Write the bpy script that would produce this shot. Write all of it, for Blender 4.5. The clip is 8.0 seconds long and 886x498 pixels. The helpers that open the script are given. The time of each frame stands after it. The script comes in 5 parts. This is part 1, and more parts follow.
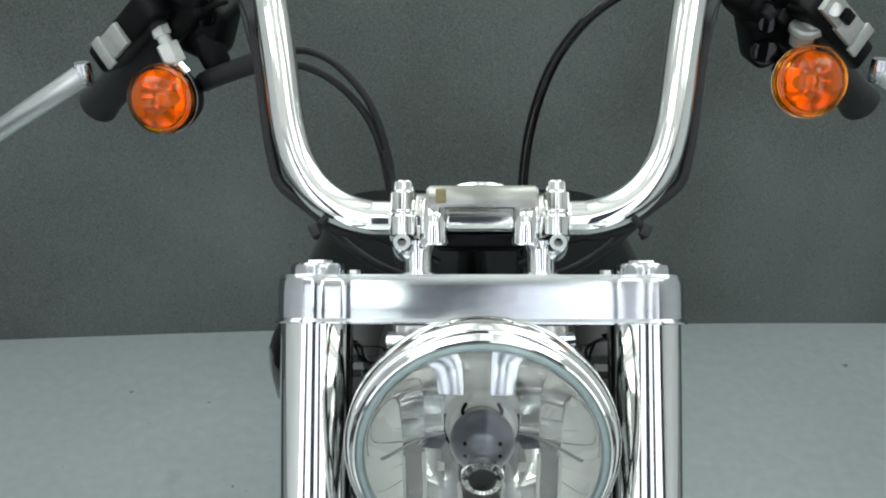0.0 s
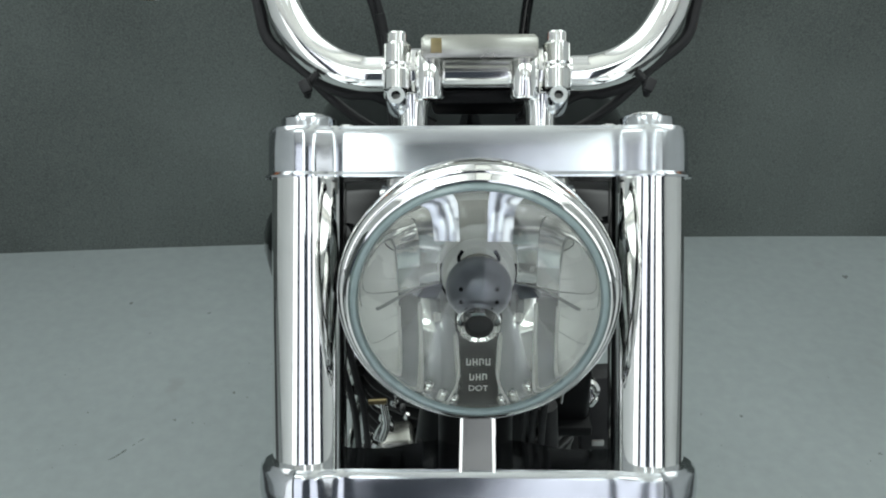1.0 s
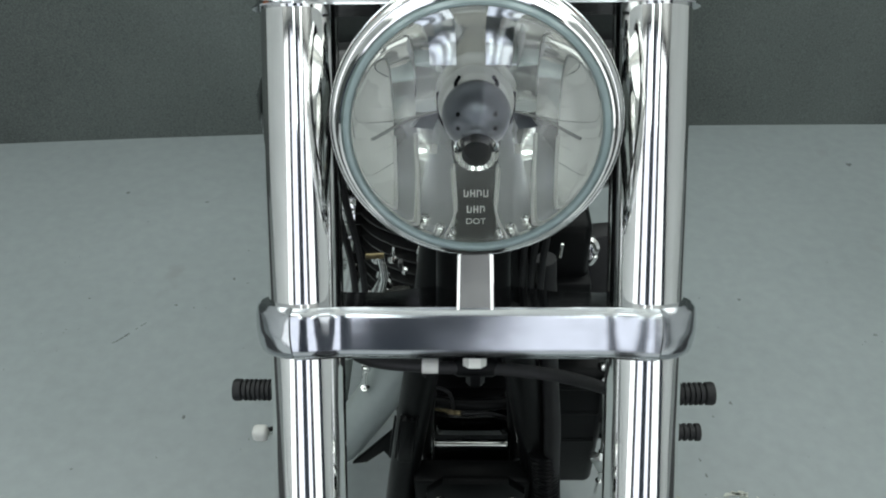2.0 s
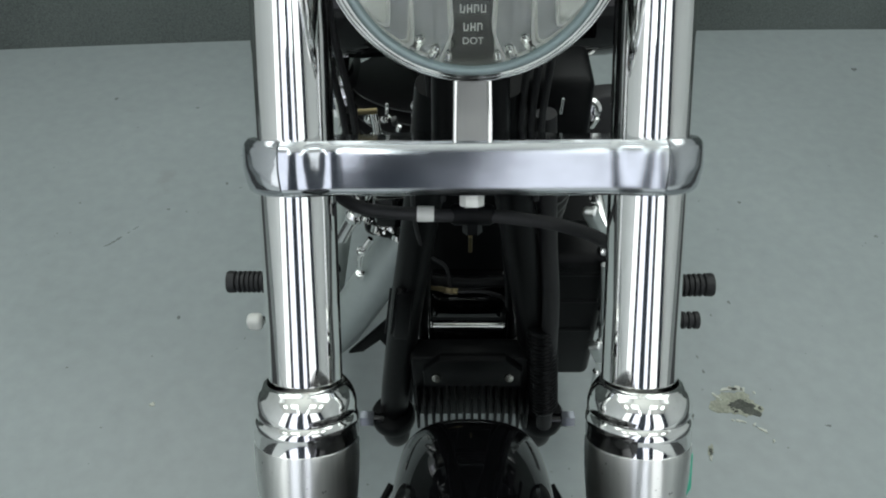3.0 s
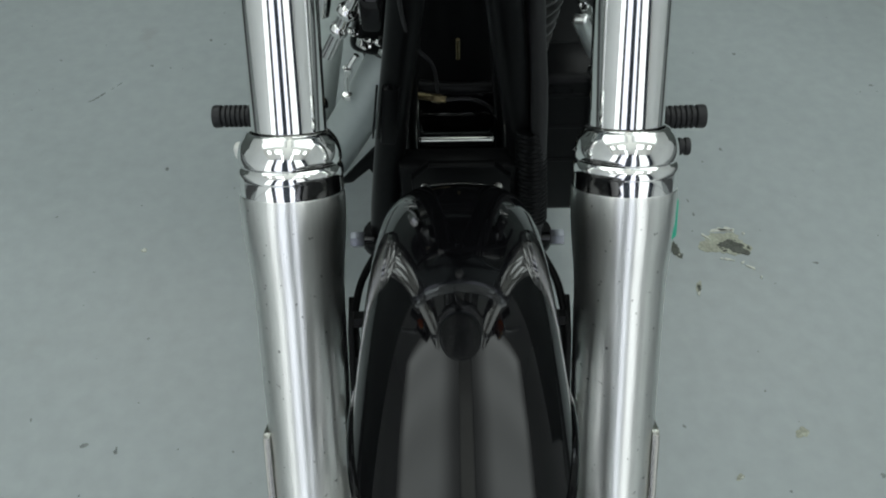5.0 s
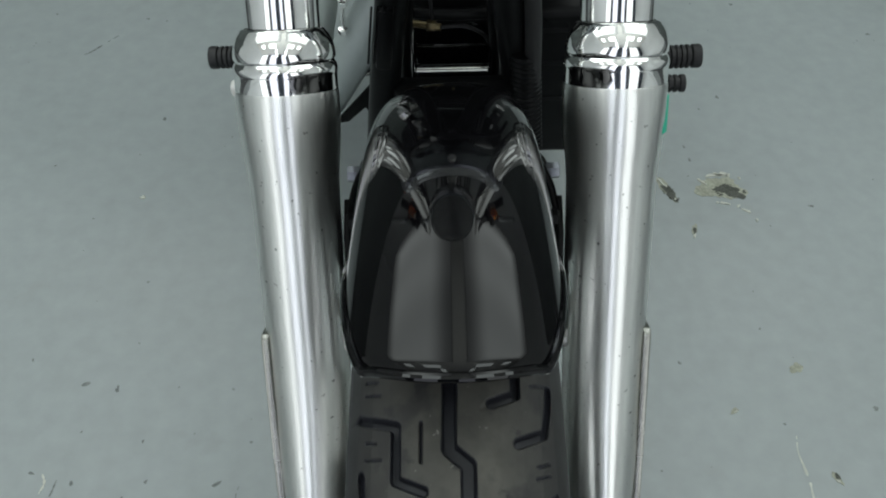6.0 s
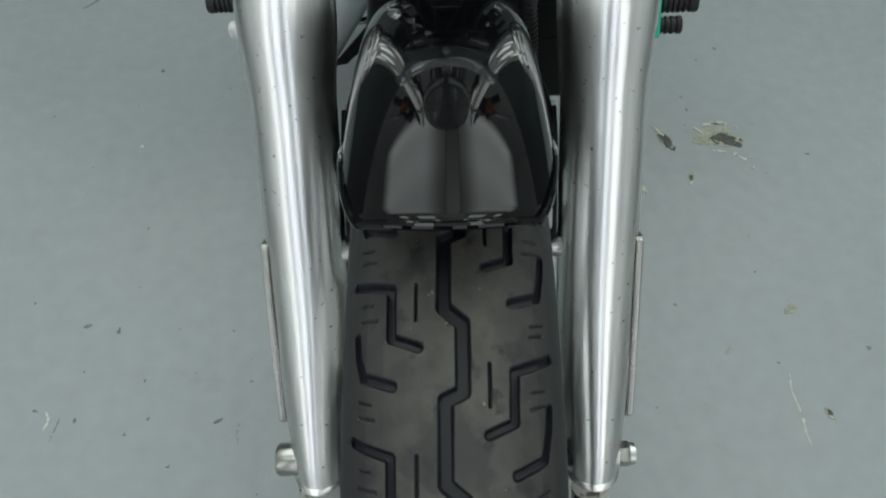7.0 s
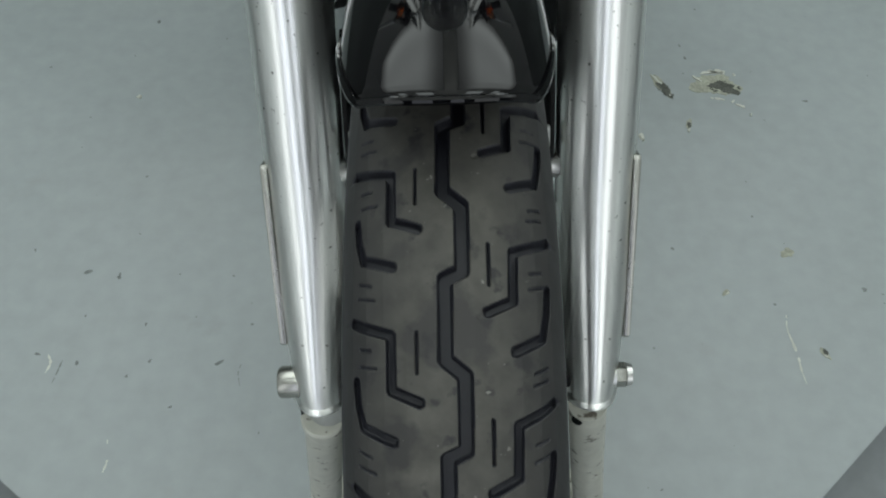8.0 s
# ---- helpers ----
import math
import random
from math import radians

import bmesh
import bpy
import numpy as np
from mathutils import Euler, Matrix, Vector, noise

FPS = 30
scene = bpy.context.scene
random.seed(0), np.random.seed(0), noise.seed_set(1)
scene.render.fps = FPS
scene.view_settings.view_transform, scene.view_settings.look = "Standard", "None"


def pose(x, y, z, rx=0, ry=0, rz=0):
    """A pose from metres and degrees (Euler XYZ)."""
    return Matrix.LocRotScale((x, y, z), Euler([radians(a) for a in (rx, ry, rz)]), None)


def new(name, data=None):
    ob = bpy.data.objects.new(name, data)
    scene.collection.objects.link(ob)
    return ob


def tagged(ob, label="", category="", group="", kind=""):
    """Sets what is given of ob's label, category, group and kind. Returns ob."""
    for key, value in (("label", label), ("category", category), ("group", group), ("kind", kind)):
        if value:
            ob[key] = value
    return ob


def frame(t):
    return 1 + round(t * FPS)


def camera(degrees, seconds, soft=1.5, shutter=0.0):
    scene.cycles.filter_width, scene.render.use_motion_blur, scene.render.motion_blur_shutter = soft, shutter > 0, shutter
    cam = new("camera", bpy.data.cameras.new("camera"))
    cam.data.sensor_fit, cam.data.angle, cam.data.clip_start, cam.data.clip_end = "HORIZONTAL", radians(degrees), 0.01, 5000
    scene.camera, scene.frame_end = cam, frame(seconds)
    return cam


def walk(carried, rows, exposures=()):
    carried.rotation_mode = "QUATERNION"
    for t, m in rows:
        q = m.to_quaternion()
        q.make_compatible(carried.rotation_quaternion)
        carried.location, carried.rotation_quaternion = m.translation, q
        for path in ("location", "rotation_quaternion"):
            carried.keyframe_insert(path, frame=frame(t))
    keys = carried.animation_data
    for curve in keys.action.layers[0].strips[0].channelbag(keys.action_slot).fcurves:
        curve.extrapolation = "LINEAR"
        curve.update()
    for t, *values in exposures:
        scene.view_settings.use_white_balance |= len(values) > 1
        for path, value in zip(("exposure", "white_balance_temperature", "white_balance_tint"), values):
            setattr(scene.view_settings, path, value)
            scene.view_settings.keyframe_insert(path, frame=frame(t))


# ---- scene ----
# the walk, in the motorcycle's own upright axes; LEAN turns these so that the floor lies level
LEAN, RAKE = -2.17, 32.1
cam = camera(56.19, 8.0, soft=2.0)
PATH = [
    (0.0, -0.0112, -0.0528, 1.2541, 1.27, -28.40, 0.62),
    (0.5, -0.0093, -0.0579, 1.2279, 1.29, -30.60, 0.68),
    (1.0, -0.0086, -0.0639, 1.2018, 1.22, -33.09, 0.76),
    (1.5, -0.0074, -0.0684, 1.1833, 1.19, -36.60, 0.88),
    (3.0, -0.0069, -0.1001, 1.0968, 0.79, -44.13, 0.96),
    (3.5, -0.0053, -0.1073, 1.0737, 0.61, -46.54, 0.93),
    (4.0, -0.0016, -0.1304, 1.0547, 0.46, -47.97, 1.10),
    (4.5, -0.0027, -0.1509, 1.0374, 0.17, -49.38, 1.01),
    (6.0, 0.0014, -0.2220, 0.9911, -0.28, -51.72, 1.34),
    (6.5, 0.0020, -0.2452, 0.9794, -0.40, -52.50, 1.36),
    (7.0, 0.0030, -0.2691, 0.9664, -0.43, -53.02, 1.42),
    (7.5, 0.0021, -0.2899, 0.9517, -0.49, -53.42, 1.34),
    (8.0, 0.0020, -0.3046, 0.9459, -0.70, -54.80, 1.48),
]
walk(cam, [(t, pose(0, 0, 0, 0, LEAN, 0) @ pose(x, y, z, 90 + pitch, roll, yaw)) for t, x, y, z, yaw, pitch, roll in PATH],
     [(0.0, 0.46), (0.5, 0.35), (1.0, 0.24), (1.5, 0.23), (3.0, 0.20), (4.5, 0.17), (6.0, 0.19), (8.0, 0.20)])

# ---- light ----
world = bpy.data.worlds.new("world")
scene.world = world
world.use_nodes = True
world.node_tree.nodes["Background"].inputs[0].default_value = (0.75, 0.85, 1.0, 1)
world.node_tree.nodes["Background"].inputs[1].default_value = 0.03
scene.view_settings.exposure = 0.0
PANEL_POWER, SOFT_POWER, DAY_POWER = 3.6, 2.4, 1.4


# ---- materials ----
def material(name, colour, rough=0.5, metal=0.0, spread=0.0, scale=40.0, coarse=4.0, bump=0.0, rough_spread=0.0, coat=0.0, stretch=(1, 1, 1), tint=None, spin=0.0, ior=1.5, spots=None):
    """A principled surface with its tone varied at two scales, and fine relief."""
    m = bpy.data.materials.new(name)
    m.use_nodes = True
    nt = m.node_tree
    b = nt.nodes["Principled BSDF"]
    b.inputs["Base Color"].default_value = (*colour, 1)
    b.inputs["Roughness"].default_value = rough
    b.inputs["Metallic"].default_value = metal
    b.inputs["Coat Weight"].default_value = coat
    b.inputs["IOR"].default_value = ior
    if spread or bump or rough_spread:
        co = nt.nodes.new("ShaderNodeTexCoord")
        mp = nt.nodes.new("ShaderNodeMapping")
        mp.vector_type = "TEXTURE"
        mp.inputs["Scale"].default_value = [1 / q for q in stretch]
        mp.inputs["Rotation"].default_value = (radians(spin), 0, 0)
        nt.links.new(co.outputs["Object"], mp.inputs["Vector"])
        fine = nt.nodes.new("ShaderNodeTexNoise")
        fine.inputs["Scale"].default_value = scale
        fine.inputs["Detail"].default_value = 4
        wide = nt.nodes.new("ShaderNodeTexNoise")
        wide.inputs["Scale"].default_value = coarse
        wide.inputs["Detail"].default_value = 3
        nt.links.new(mp.outputs[0], fine.inputs["Vector"])
        nt.links.new(co.outputs["Object"], wide.inputs["Vector"])
        if spread:
            add = nt.nodes.new("ShaderNodeMath")
            add.operation = "ADD"
            nt.links.new(fine.outputs["Fac"], add.inputs[0])
            nt.links.new(wide.outputs["Fac"], add.inputs[1])
            ramp = nt.nodes.new("ShaderNodeMapRange")
            ramp.inputs["From Min"].default_value = 0.6
            ramp.inputs["From Max"].default_value = 1.4
            nt.links.new(add.outputs[0], ramp.inputs["Value"])
            mix = nt.nodes.new("ShaderNodeMix")
            mix.data_type = "RGBA"
            other = tint or tuple(c * (1 + spread) for c in colour)
            mix.inputs[6].default_value = (*[c * (1 - spread) for c in colour], 1)
            mix.inputs[7].default_value = (*other, 1)
            nt.links.new(ramp.outputs[0], mix.inputs[0])
            last = mix.outputs[2]
            for size, least, paint in spots or ():  # scattered stains: scale, threshold, colour
                stain = nt.nodes.new("ShaderNodeTexNoise")
                stain.inputs["Scale"].default_value = size
                stain.inputs["Detail"].default_value = 5
                nt.links.new(co.outputs["Object"], stain.inputs["Vector"])
                cut = nt.nodes.new("ShaderNodeMapRange")
                cut.inputs["From Min"].default_value = least
                cut.inputs["From Max"].default_value = least + 0.07
                nt.links.new(stain.outputs["Fac"], cut.inputs["Value"])
                over = nt.nodes.new("ShaderNodeMix")
                over.data_type = "RGBA"
                over.inputs[7].default_value = (*paint, 1)
                nt.links.new(cut.outputs[0], over.inputs[0])
                nt.links.new(last, over.inputs[6])
                last = over.outputs[2]
            nt.links.new(last, b.inputs["Base Color"])
        if rough_spread:
            rr = nt.nodes.new("ShaderNodeMapRange")
            rr.inputs["From Min"].default_value = 0.3
            rr.inputs["From Max"].default_value = 0.7
            rr.inputs["To Min"].default_value = max(0.0, rough - rough_spread)
            rr.inputs["To Max"].default_value = rough + rough_spread
            nt.links.new(wide.outputs["Fac"], rr.inputs["Value"])
            nt.links.new(rr.outputs[0], b.inputs["Roughness"])
        if bump:
            bp = nt.nodes.new("ShaderNodeBump")
            bp.inputs["Strength"].default_value = bump
            bp.inputs["Distance"].default_value = 0.002
            nt.links.new(fine.outputs["Fac"], bp.inputs["Height"])
            nt.links.new(bp.outputs[0], b.inputs["Normal"])
    return m


def glass(name, colour, rough=0.0, ior=1.45, clear=1.0):
    m = bpy.data.materials.new(name)
    m.use_nodes = True
    b = m.node_tree.nodes["Principled BSDF"]
    b.inputs["Base Color"].default_value = (*colour, 1)
    b.inputs["Roughness"].default_value = rough
    b.inputs["Transmission Weight"].default_value = clear
    b.inputs["IOR"].default_value = ior
    return m


def glow(name, colour, strength):
    m = bpy.data.materials.new(name)
    m.use_nodes = True
    nt = m.node_tree
    nt.nodes.remove(nt.nodes["Principled BSDF"])
    e = nt.nodes.new("ShaderNodeEmission")
    e.inputs[0].default_value = (*colour, 1)
    e.inputs[1].default_value = strength
    nt.links.new(e.outputs[0], nt.nodes["Material Output"].inputs["Surface"])
    return m


def fade_in(m, width, length, strength):
    """A lamp diffuser lit from tubes behind its middle: bright rows that die away to the edges."""
    nt = m.node_tree
    co = nt.nodes.new("ShaderNodeTexCoord")
    xyz = nt.nodes.new("ShaderNodeSeparateXYZ")
    nt.links.new(co.outputs["Object"], xyz.inputs[0])
    last = None
    for axis, half, start in ((0, width / 2, 0.5), (1, length / 2, 0.75)):
        size = nt.nodes.new("ShaderNodeMath")
        size.operation = "ABSOLUTE"
        ramp = nt.nodes.new("ShaderNodeMapRange")
        ramp.interpolation_type = "SMOOTHSTEP"
        ramp.inputs["From Min"].default_value, ramp.inputs["From Max"].default_value = half * start, half
        ramp.inputs["To Min"].default_value, ramp.inputs["To Max"].default_value = strength, strength * 0.25
        nt.links.new(xyz.outputs[axis], size.inputs[0])
        nt.links.new(size.outputs[0], ramp.inputs["Value"])
        if last is None:
            last = ramp.outputs[0]
        else:
            both = nt.nodes.new("ShaderNodeMath")
            both.operation = "MINIMUM"
            nt.links.new(last, both.inputs[0])
            nt.links.new(ramp.outputs[0], both.inputs[1])
            last = both.outputs[0]
    turn = nt.nodes.new("ShaderNodeMath")
    turn.operation, turn.inputs[1].default_value = "MULTIPLY", 2 * math.pi / 1.07
    wave = nt.nodes.new("ShaderNodeMath")
    wave.operation = "SINE"
    rows = nt.nodes.new("ShaderNodeMapRange")
    rows.inputs["From Min"].default_value, rows.inputs["To Min"].default_value, rows.inputs["To Max"].default_value = -1.0, 0.92, 1.08
    final = nt.nodes.new("ShaderNodeMath")
    final.operation = "MULTIPLY"
    nt.links.new(xyz.outputs[1], turn.inputs[0])
    nt.links.new(turn.outputs[0], wave.inputs[0])
    nt.links.new(wave.outputs[0], rows.inputs["Value"])
    nt.links.new(last, final.inputs[0])
    nt.links.new(rows.outputs[0], final.inputs[1])
    nt.links.new(final.outputs[0], nt.nodes["Emission"].inputs[1])


CHROME = material("chrome", (0.90, 0.90, 0.885), 0.065, 1.0, 0.03, 60, 8, rough_spread=0.015)
ALLOY = material("polished_alloy", (0.60, 0.62, 0.645), 0.14, 1.0, 0.09, 70, 14, bump=0.010, rough_spread=0.06, stretch=(1, 1, 2))
BRUSHED = material("brushed_alloy", (0.90, 0.905, 0.88), 0.36, 1.0, 0.09, 60, 9, bump=0.006, rough_spread=0.04, stretch=(6, 6, 0.25), spin=-RAKE, spots=[(210, 0.675, (0.24, 0.24, 0.22))])
STEEL = material("zinc_steel", (0.62, 0.62, 0.60), 0.3, 1.0, 0.15, 120, 20, bump=0.1)
GLOSS = material("black_gloss", (0.002, 0.002, 0.0024), 0.045, 0.0, 0.2, 50, 6, ior=1.37)
SATIN = material("black_satin", (0.0042, 0.0045, 0.0048), 0.34, 0.0, 0.3, 160, 12, bump=0.06, rough_spread=0.08, ior=1.20)
RUBBER = material("rubber", (0.0095, 0.0095, 0.0105), 0.62, 0.0, 0.25, 200, 18, bump=0.15, rough_spread=0.1)
TREAD = material("tread_rubber", (0.056, 0.054, 0.046), 0.72, 0.0, 0.55, 90, 22, bump=0.2, rough_spread=0.08, spots=[(28, 0.54, (0.030, 0.029, 0.027)), (75, 0.60, (0.018, 0.018, 0.018)), (300, 0.69, (0.16, 0.16, 0.14))])
wear = TREAD.node_tree  # dust and wear pale the crown, the shoulders stay dark
where = wear.nodes.new("ShaderNodeTexCoord")
axes = wear.nodes.new("ShaderNodeSeparateXYZ")
across = wear.nodes.new("ShaderNodeMath")
across.operation = "ABSOLUTE"
fade = wear.nodes.new("ShaderNodeMapRange")
fade.inputs["From Min"].default_value, fade.inputs["From Max"].default_value = 0.016, 0.046
shoulder = wear.nodes.new("ShaderNodeMix")
shoulder.data_type = "RGBA"
shoulder.inputs[7].default_value = (0.018, 0.018, 0.018, 1)
wear.links.new(where.outputs["Object"], axes.inputs[0])
wear.links.new(axes.outputs[0], across.inputs[0])
wear.links.new(across.outputs[0], fade.inputs["Value"])
wear.links.new(fade.outputs[0], shoulder.inputs[0])
wear.links.new(wear.nodes["Principled BSDF"].inputs["Base Color"].links[0].from_socket, shoulder.inputs[6])
wear.links.new(shoulder.outputs[2], wear.nodes["Principled BSDF"].inputs["Base Color"])
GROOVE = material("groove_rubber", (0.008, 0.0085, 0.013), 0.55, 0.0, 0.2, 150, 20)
PIPE = material("pipe_chrome", (0.76, 0.78, 0.77), 0.36, 1.0, 0.06, 50, 8, rough_spread=0.05)
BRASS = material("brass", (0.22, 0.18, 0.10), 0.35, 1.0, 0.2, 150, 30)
WHITE = material("white_plastic", (0.72, 0.72, 0.68), 0.45, 0.0, 0.08, 120, 25)
SEAL = material("lens_edge", (0.27, 0.34, 0.34), 0.22, 0.0, 0.12, 120, 20, coat=0.5)
GREEN = material("green_tape", (0.01, 0.42, 0.27), 0.5, 0.0, 0.12, 90, 20)
RED = material("red_plastic", (0.5, 0.02, 0.02), 0.3, 0.0, 0.1, 90, 20)
BEIGE = material("ceramic", (0.62, 0.60, 0.52), 0.4, 0.0, 0.15, 150, 30)
SHIELD = material("bulb_shield", (0.16, 0.17, 0.19), 0.28, 0.7, 0.2, 120, 30)
CREAM = material("cream_paint", (0.46, 0.46, 0.40), 0.42, 0.0, 0.18, 70, 16, bump=0.05, rough_spread=0.1, spots=[(90, 0.61, (0.10, 0.085, 0.065))])
WALL = material("wall_cloth", (0.086, 0.099, 0.093), 0.9, 0.0, 0.62, 260, 1.6, bump=0.5)
FLOOR = material("floor_paint", (0.272, 0.303, 0.303), 0.36, 0.0, 0.10, 38, 2.6, bump=0.010, rough_spread=0.07, spots=[(7, 0.66, (0.25, 0.272, 0.268))])
FLOOR_LOW = material("lower_floor", (0.19, 0.205, 0.21), 0.5, 0.0, 0.12, 40, 3, bump=0.05)
ROOM = material("room_paint", (0.64, 0.66, 0.66), 0.8, 0.0, 0.08, 20, 1.0)
CEILING = material("ceiling_paint", (0.84, 0.835, 0.79), 0.85, 0.0, 0.08, 20, 1.0)
BARE = material("pale_screed", (0.30, 0.31, 0.25), 0.85, 0.0, 0.35, 200, 50, bump=0.4)
CHIP = material("bare_concrete", (0.075, 0.080, 0.068), 0.9, 0.0, 0.5, 240, 60, bump=0.5)
FLAKE = material("chipped_edge", (0.52, 0.53, 0.47), 0.8, 0.0, 0.25, 200, 60)
SPECK = material("dark_speck", (0.14, 0.155, 0.15), 0.8, 0.0, 0.4, 200, 60)
AMBER = glass("amber_lens", (1.0, 0.31, 0.008), 0.0, 1.42, 1.0)
CLEAR = glass("clear_glass", (0.985, 1.0, 0.995), 0.0, 1.35)
LIGHT = glow("light_diffuser", (0.90, 1.0, 0.99), PANEL_POWER)
SOFT = glow("soft_diffuser", (0.92, 1.0, 0.98), SOFT_POWER)
fade_in(SOFT, 2.4, 3.2, SOFT_POWER)
DAY_BLUE = glow("shaded_pane", (0.84, 0.89, 1.0), 1.4)
DAY = glow("daylit_pane", (0.93, 0.98, 1.0), DAY_POWER)
# for the unseen floor patches added to darken chrome reflections
DARK = material("reflected_dark", (0.030, 0.031, 0.033), 0.85, 0.0, 0.3, 200, 3, bump=0.3)
BOWL_SATIN = material("satin_bowl", (0.93, 0.94, 0.88), 0.28, 0.05, 0.08, 50, 25, rough_spread=0.08)
SIGNAL_BOWL = material("signal_mirror", (0.92, 0.92, 0.90), 0.16, 1.0, 0.04, 60, 20)
HEADER = material("exhaust_coating", (0.33, 0.37, 0.36), 0.42, 0.25, 0.08, 60, 10, rough_spread=0.06)
NICKEL = material("dull_nickel", (0.36, 0.36, 0.33), 0.24, 0.9, 0.08, 60, 12, rough_spread=0.05)
FIN = material("fin_edge", (0.055, 0.056, 0.056), 0.35, 0.5, 0.2, 120, 14)
PALE = material("pale_enamel", (0.70, 0.71, 0.67), 0.35, 0.2, 0.08, 120, 25)
CAST = material("cast_alloy", (0.42, 0.43, 0.41), 0.55, 0.6, 0.12, 120, 25, bump=0.1)
# turned finish: the gloss spreads along the fork, not round it
tree = BRUSHED.node_tree
along = tree.nodes.new("ShaderNodeCombineXYZ")
for socket, value in zip(along.inputs, (0.0, math.sin(radians(RAKE)), math.cos(radians(RAKE)))):
    socket.default_value = value
tree.nodes["Principled BSDF"].inputs["Anisotropic"].default_value = 0.85
tree.links.new(along.outputs[0], tree.nodes["Principled BSDF"].inputs["Tangent"])
ALLOY_BOWL = material("mirror_bowl", (0.96, 0.97, 0.93), 0.05, 0.74, 0.04, 60, 20, rough_spread=0.04)
SIDE = material("side_paint", (0.72, 0.74, 0.74), 0.8, 0.0, 0.08, 20, 1.0)
SLATE = material("slate_paint", (0.055, 0.066, 0.090), 0.8, 0.0, 0.12, 20, 1.0)


# ---- mesh helpers ----
def I4():
    return Matrix.Identity(4)


def mesh_of(name, bm, mats, angle=35):
    me = bpy.data.meshes.new(name)
    bm.normal_update()
    bm.to_mesh(me)
    bm.free()
    for m in mats if isinstance(mats, (list, tuple)) else [mats]:
        me.materials.append(m)
    me.polygons.foreach_set("use_smooth", [True] * len(me.polygons))
    me.set_sharp_from_angle(angle=radians(angle))
    return me


MIDS = {}


def part(name, bm, mat, parent, label="", angle=35):
    """Links a bmesh as one object under a thing or a part, its origin at its middle."""
    mid = Vector((0, 0, 0))
    if bm.verts:
        mid = sum((v.co for v in bm.verts), Vector()) / len(bm.verts)
    bmesh.ops.translate(bm, verts=bm.verts, vec=-mid)
    ob = new(name, mesh_of(name, bm, mat, angle))
    ob.parent = parent
    MIDS[ob.name] = mid
    ob.location = mid - MIDS.get(parent.name, Vector())
    if label:
        tagged(ob, label)
    return ob


def lathe(profile, m=None, n=48, bm=None, a0=0.0, a1=360.0):
    """Turns (radius, height) pairs round z."""
    bm = bm or bmesh.new()
    m = m or I4()
    full = abs(a1 - a0) > 359.9
    rings = []
    steps = n if full else n + 1
    for r, h in profile:
        if r < 1e-6:
            rings.append([bm.verts.new(m @ Vector((0, 0, h)))])
        else:
            rings.append([bm.verts.new(m @ Vector((r * math.cos(radians(a0 + (a1 - a0) * k / n)), r * math.sin(radians(a0 + (a1 - a0) * k / n)), h))) for k in range(steps)])
    for a, b in zip(rings, rings[1:]):
        for k in range(n):
            k2 = (k + 1) % n if full else k + 1
            if len(a) == 1 and len(b) == 1:
                continue
            if len(a) == 1:
                bm.faces.new((a[0], b[k], b[k2]))
            elif len(b) == 1:
                bm.faces.new((a[k], a[k2], b[0]))
            else:
                bm.faces.new((a[k], a[k2], b[k2], b[k]))
    bmesh.ops.recalc_face_normals(bm, faces=bm.faces)
    return bm


def smooth_line(pts, per=8):
    """A Catmull-Rom line through the points."""
    p = [Vector(q) for q in pts]
    if len(p) < 3:
        return p
    p = [p[0] * 2 - p[1]] + p + [p[-1] * 2 - p[-2]]
    out = []
    for i in range(1, len(p) - 2):
        for k in range(per):
            t = k / per
            a, b, c, d = p[i - 1:i + 3]
            out.append(0.5 * ((2 * b) + (c - a) * t + (2 * a - 5 * b + 4 * c - d) * t * t + (3 * b - a - 3 * c + d) * t ** 3))
    return out + [p[-2]]


def rod(pts, r, n=16, bm=None, per=8, ends=True):
    """A round bar along a smooth line; r is one radius, or one for each end."""
    bm = bm or bmesh.new()
    line = smooth_line(pts, per)
    r0, r1 = r if isinstance(r, (tuple, list)) else (r, r)
    side = Vector((0, 0, 1))
    rings = []
    for i, q in enumerate(line):
        t = (line[min(i + 1, len(line) - 1)] - line[max(i - 1, 0)]).normalized()
        if i == 0:
            side = t.orthogonal().normalized()
        side = (side - t * side.dot(t)).normalized()
        up = t.cross(side)
        rr = r0 + (r1 - r0) * i / max(1, len(line) - 1)
        rings.append([bm.verts.new(q + rr * (math.cos(a) * side + math.sin(a) * up)) for a in [2 * math.pi * k / n for k in range(n)]])
    for a, b in zip(rings, rings[1:]):
        for k in range(n):
            bm.faces.new((a[k], a[(k + 1) % n], b[(k + 1) % n], b[k]))
    if ends:
        bm.faces.new(rings[0][::-1])
        bm.faces.new(rings[-1])
    bmesh.ops.recalc_face_normals(bm, faces=bm.faces)
    return bm


def block(size, m=None, bevel=0.002, bm=None, segments=2):
    """A bevelled block about the middle of m."""
    one = bmesh.new()
    bmesh.ops.create_cube(one, size=1.0, matrix=Matrix.Diagonal((*size, 1)))
    if bevel:
        bmesh.ops.bevel(one, geom=one.edges[:], offset=bevel, segments=segments, affect="EDGES", profile=0.5)
    bmesh.ops.transform(one, matrix=m or I4(), verts=one.verts)
    if bm is None:
        return one
    return join(bm, one)


def join(bm, other):
    me = bpy.data.meshes.new("temporary")
    other.to_mesh(me)
    other.free()
    bm.from_mesh(me)
    bpy.data.meshes.remove(me)
    return bm


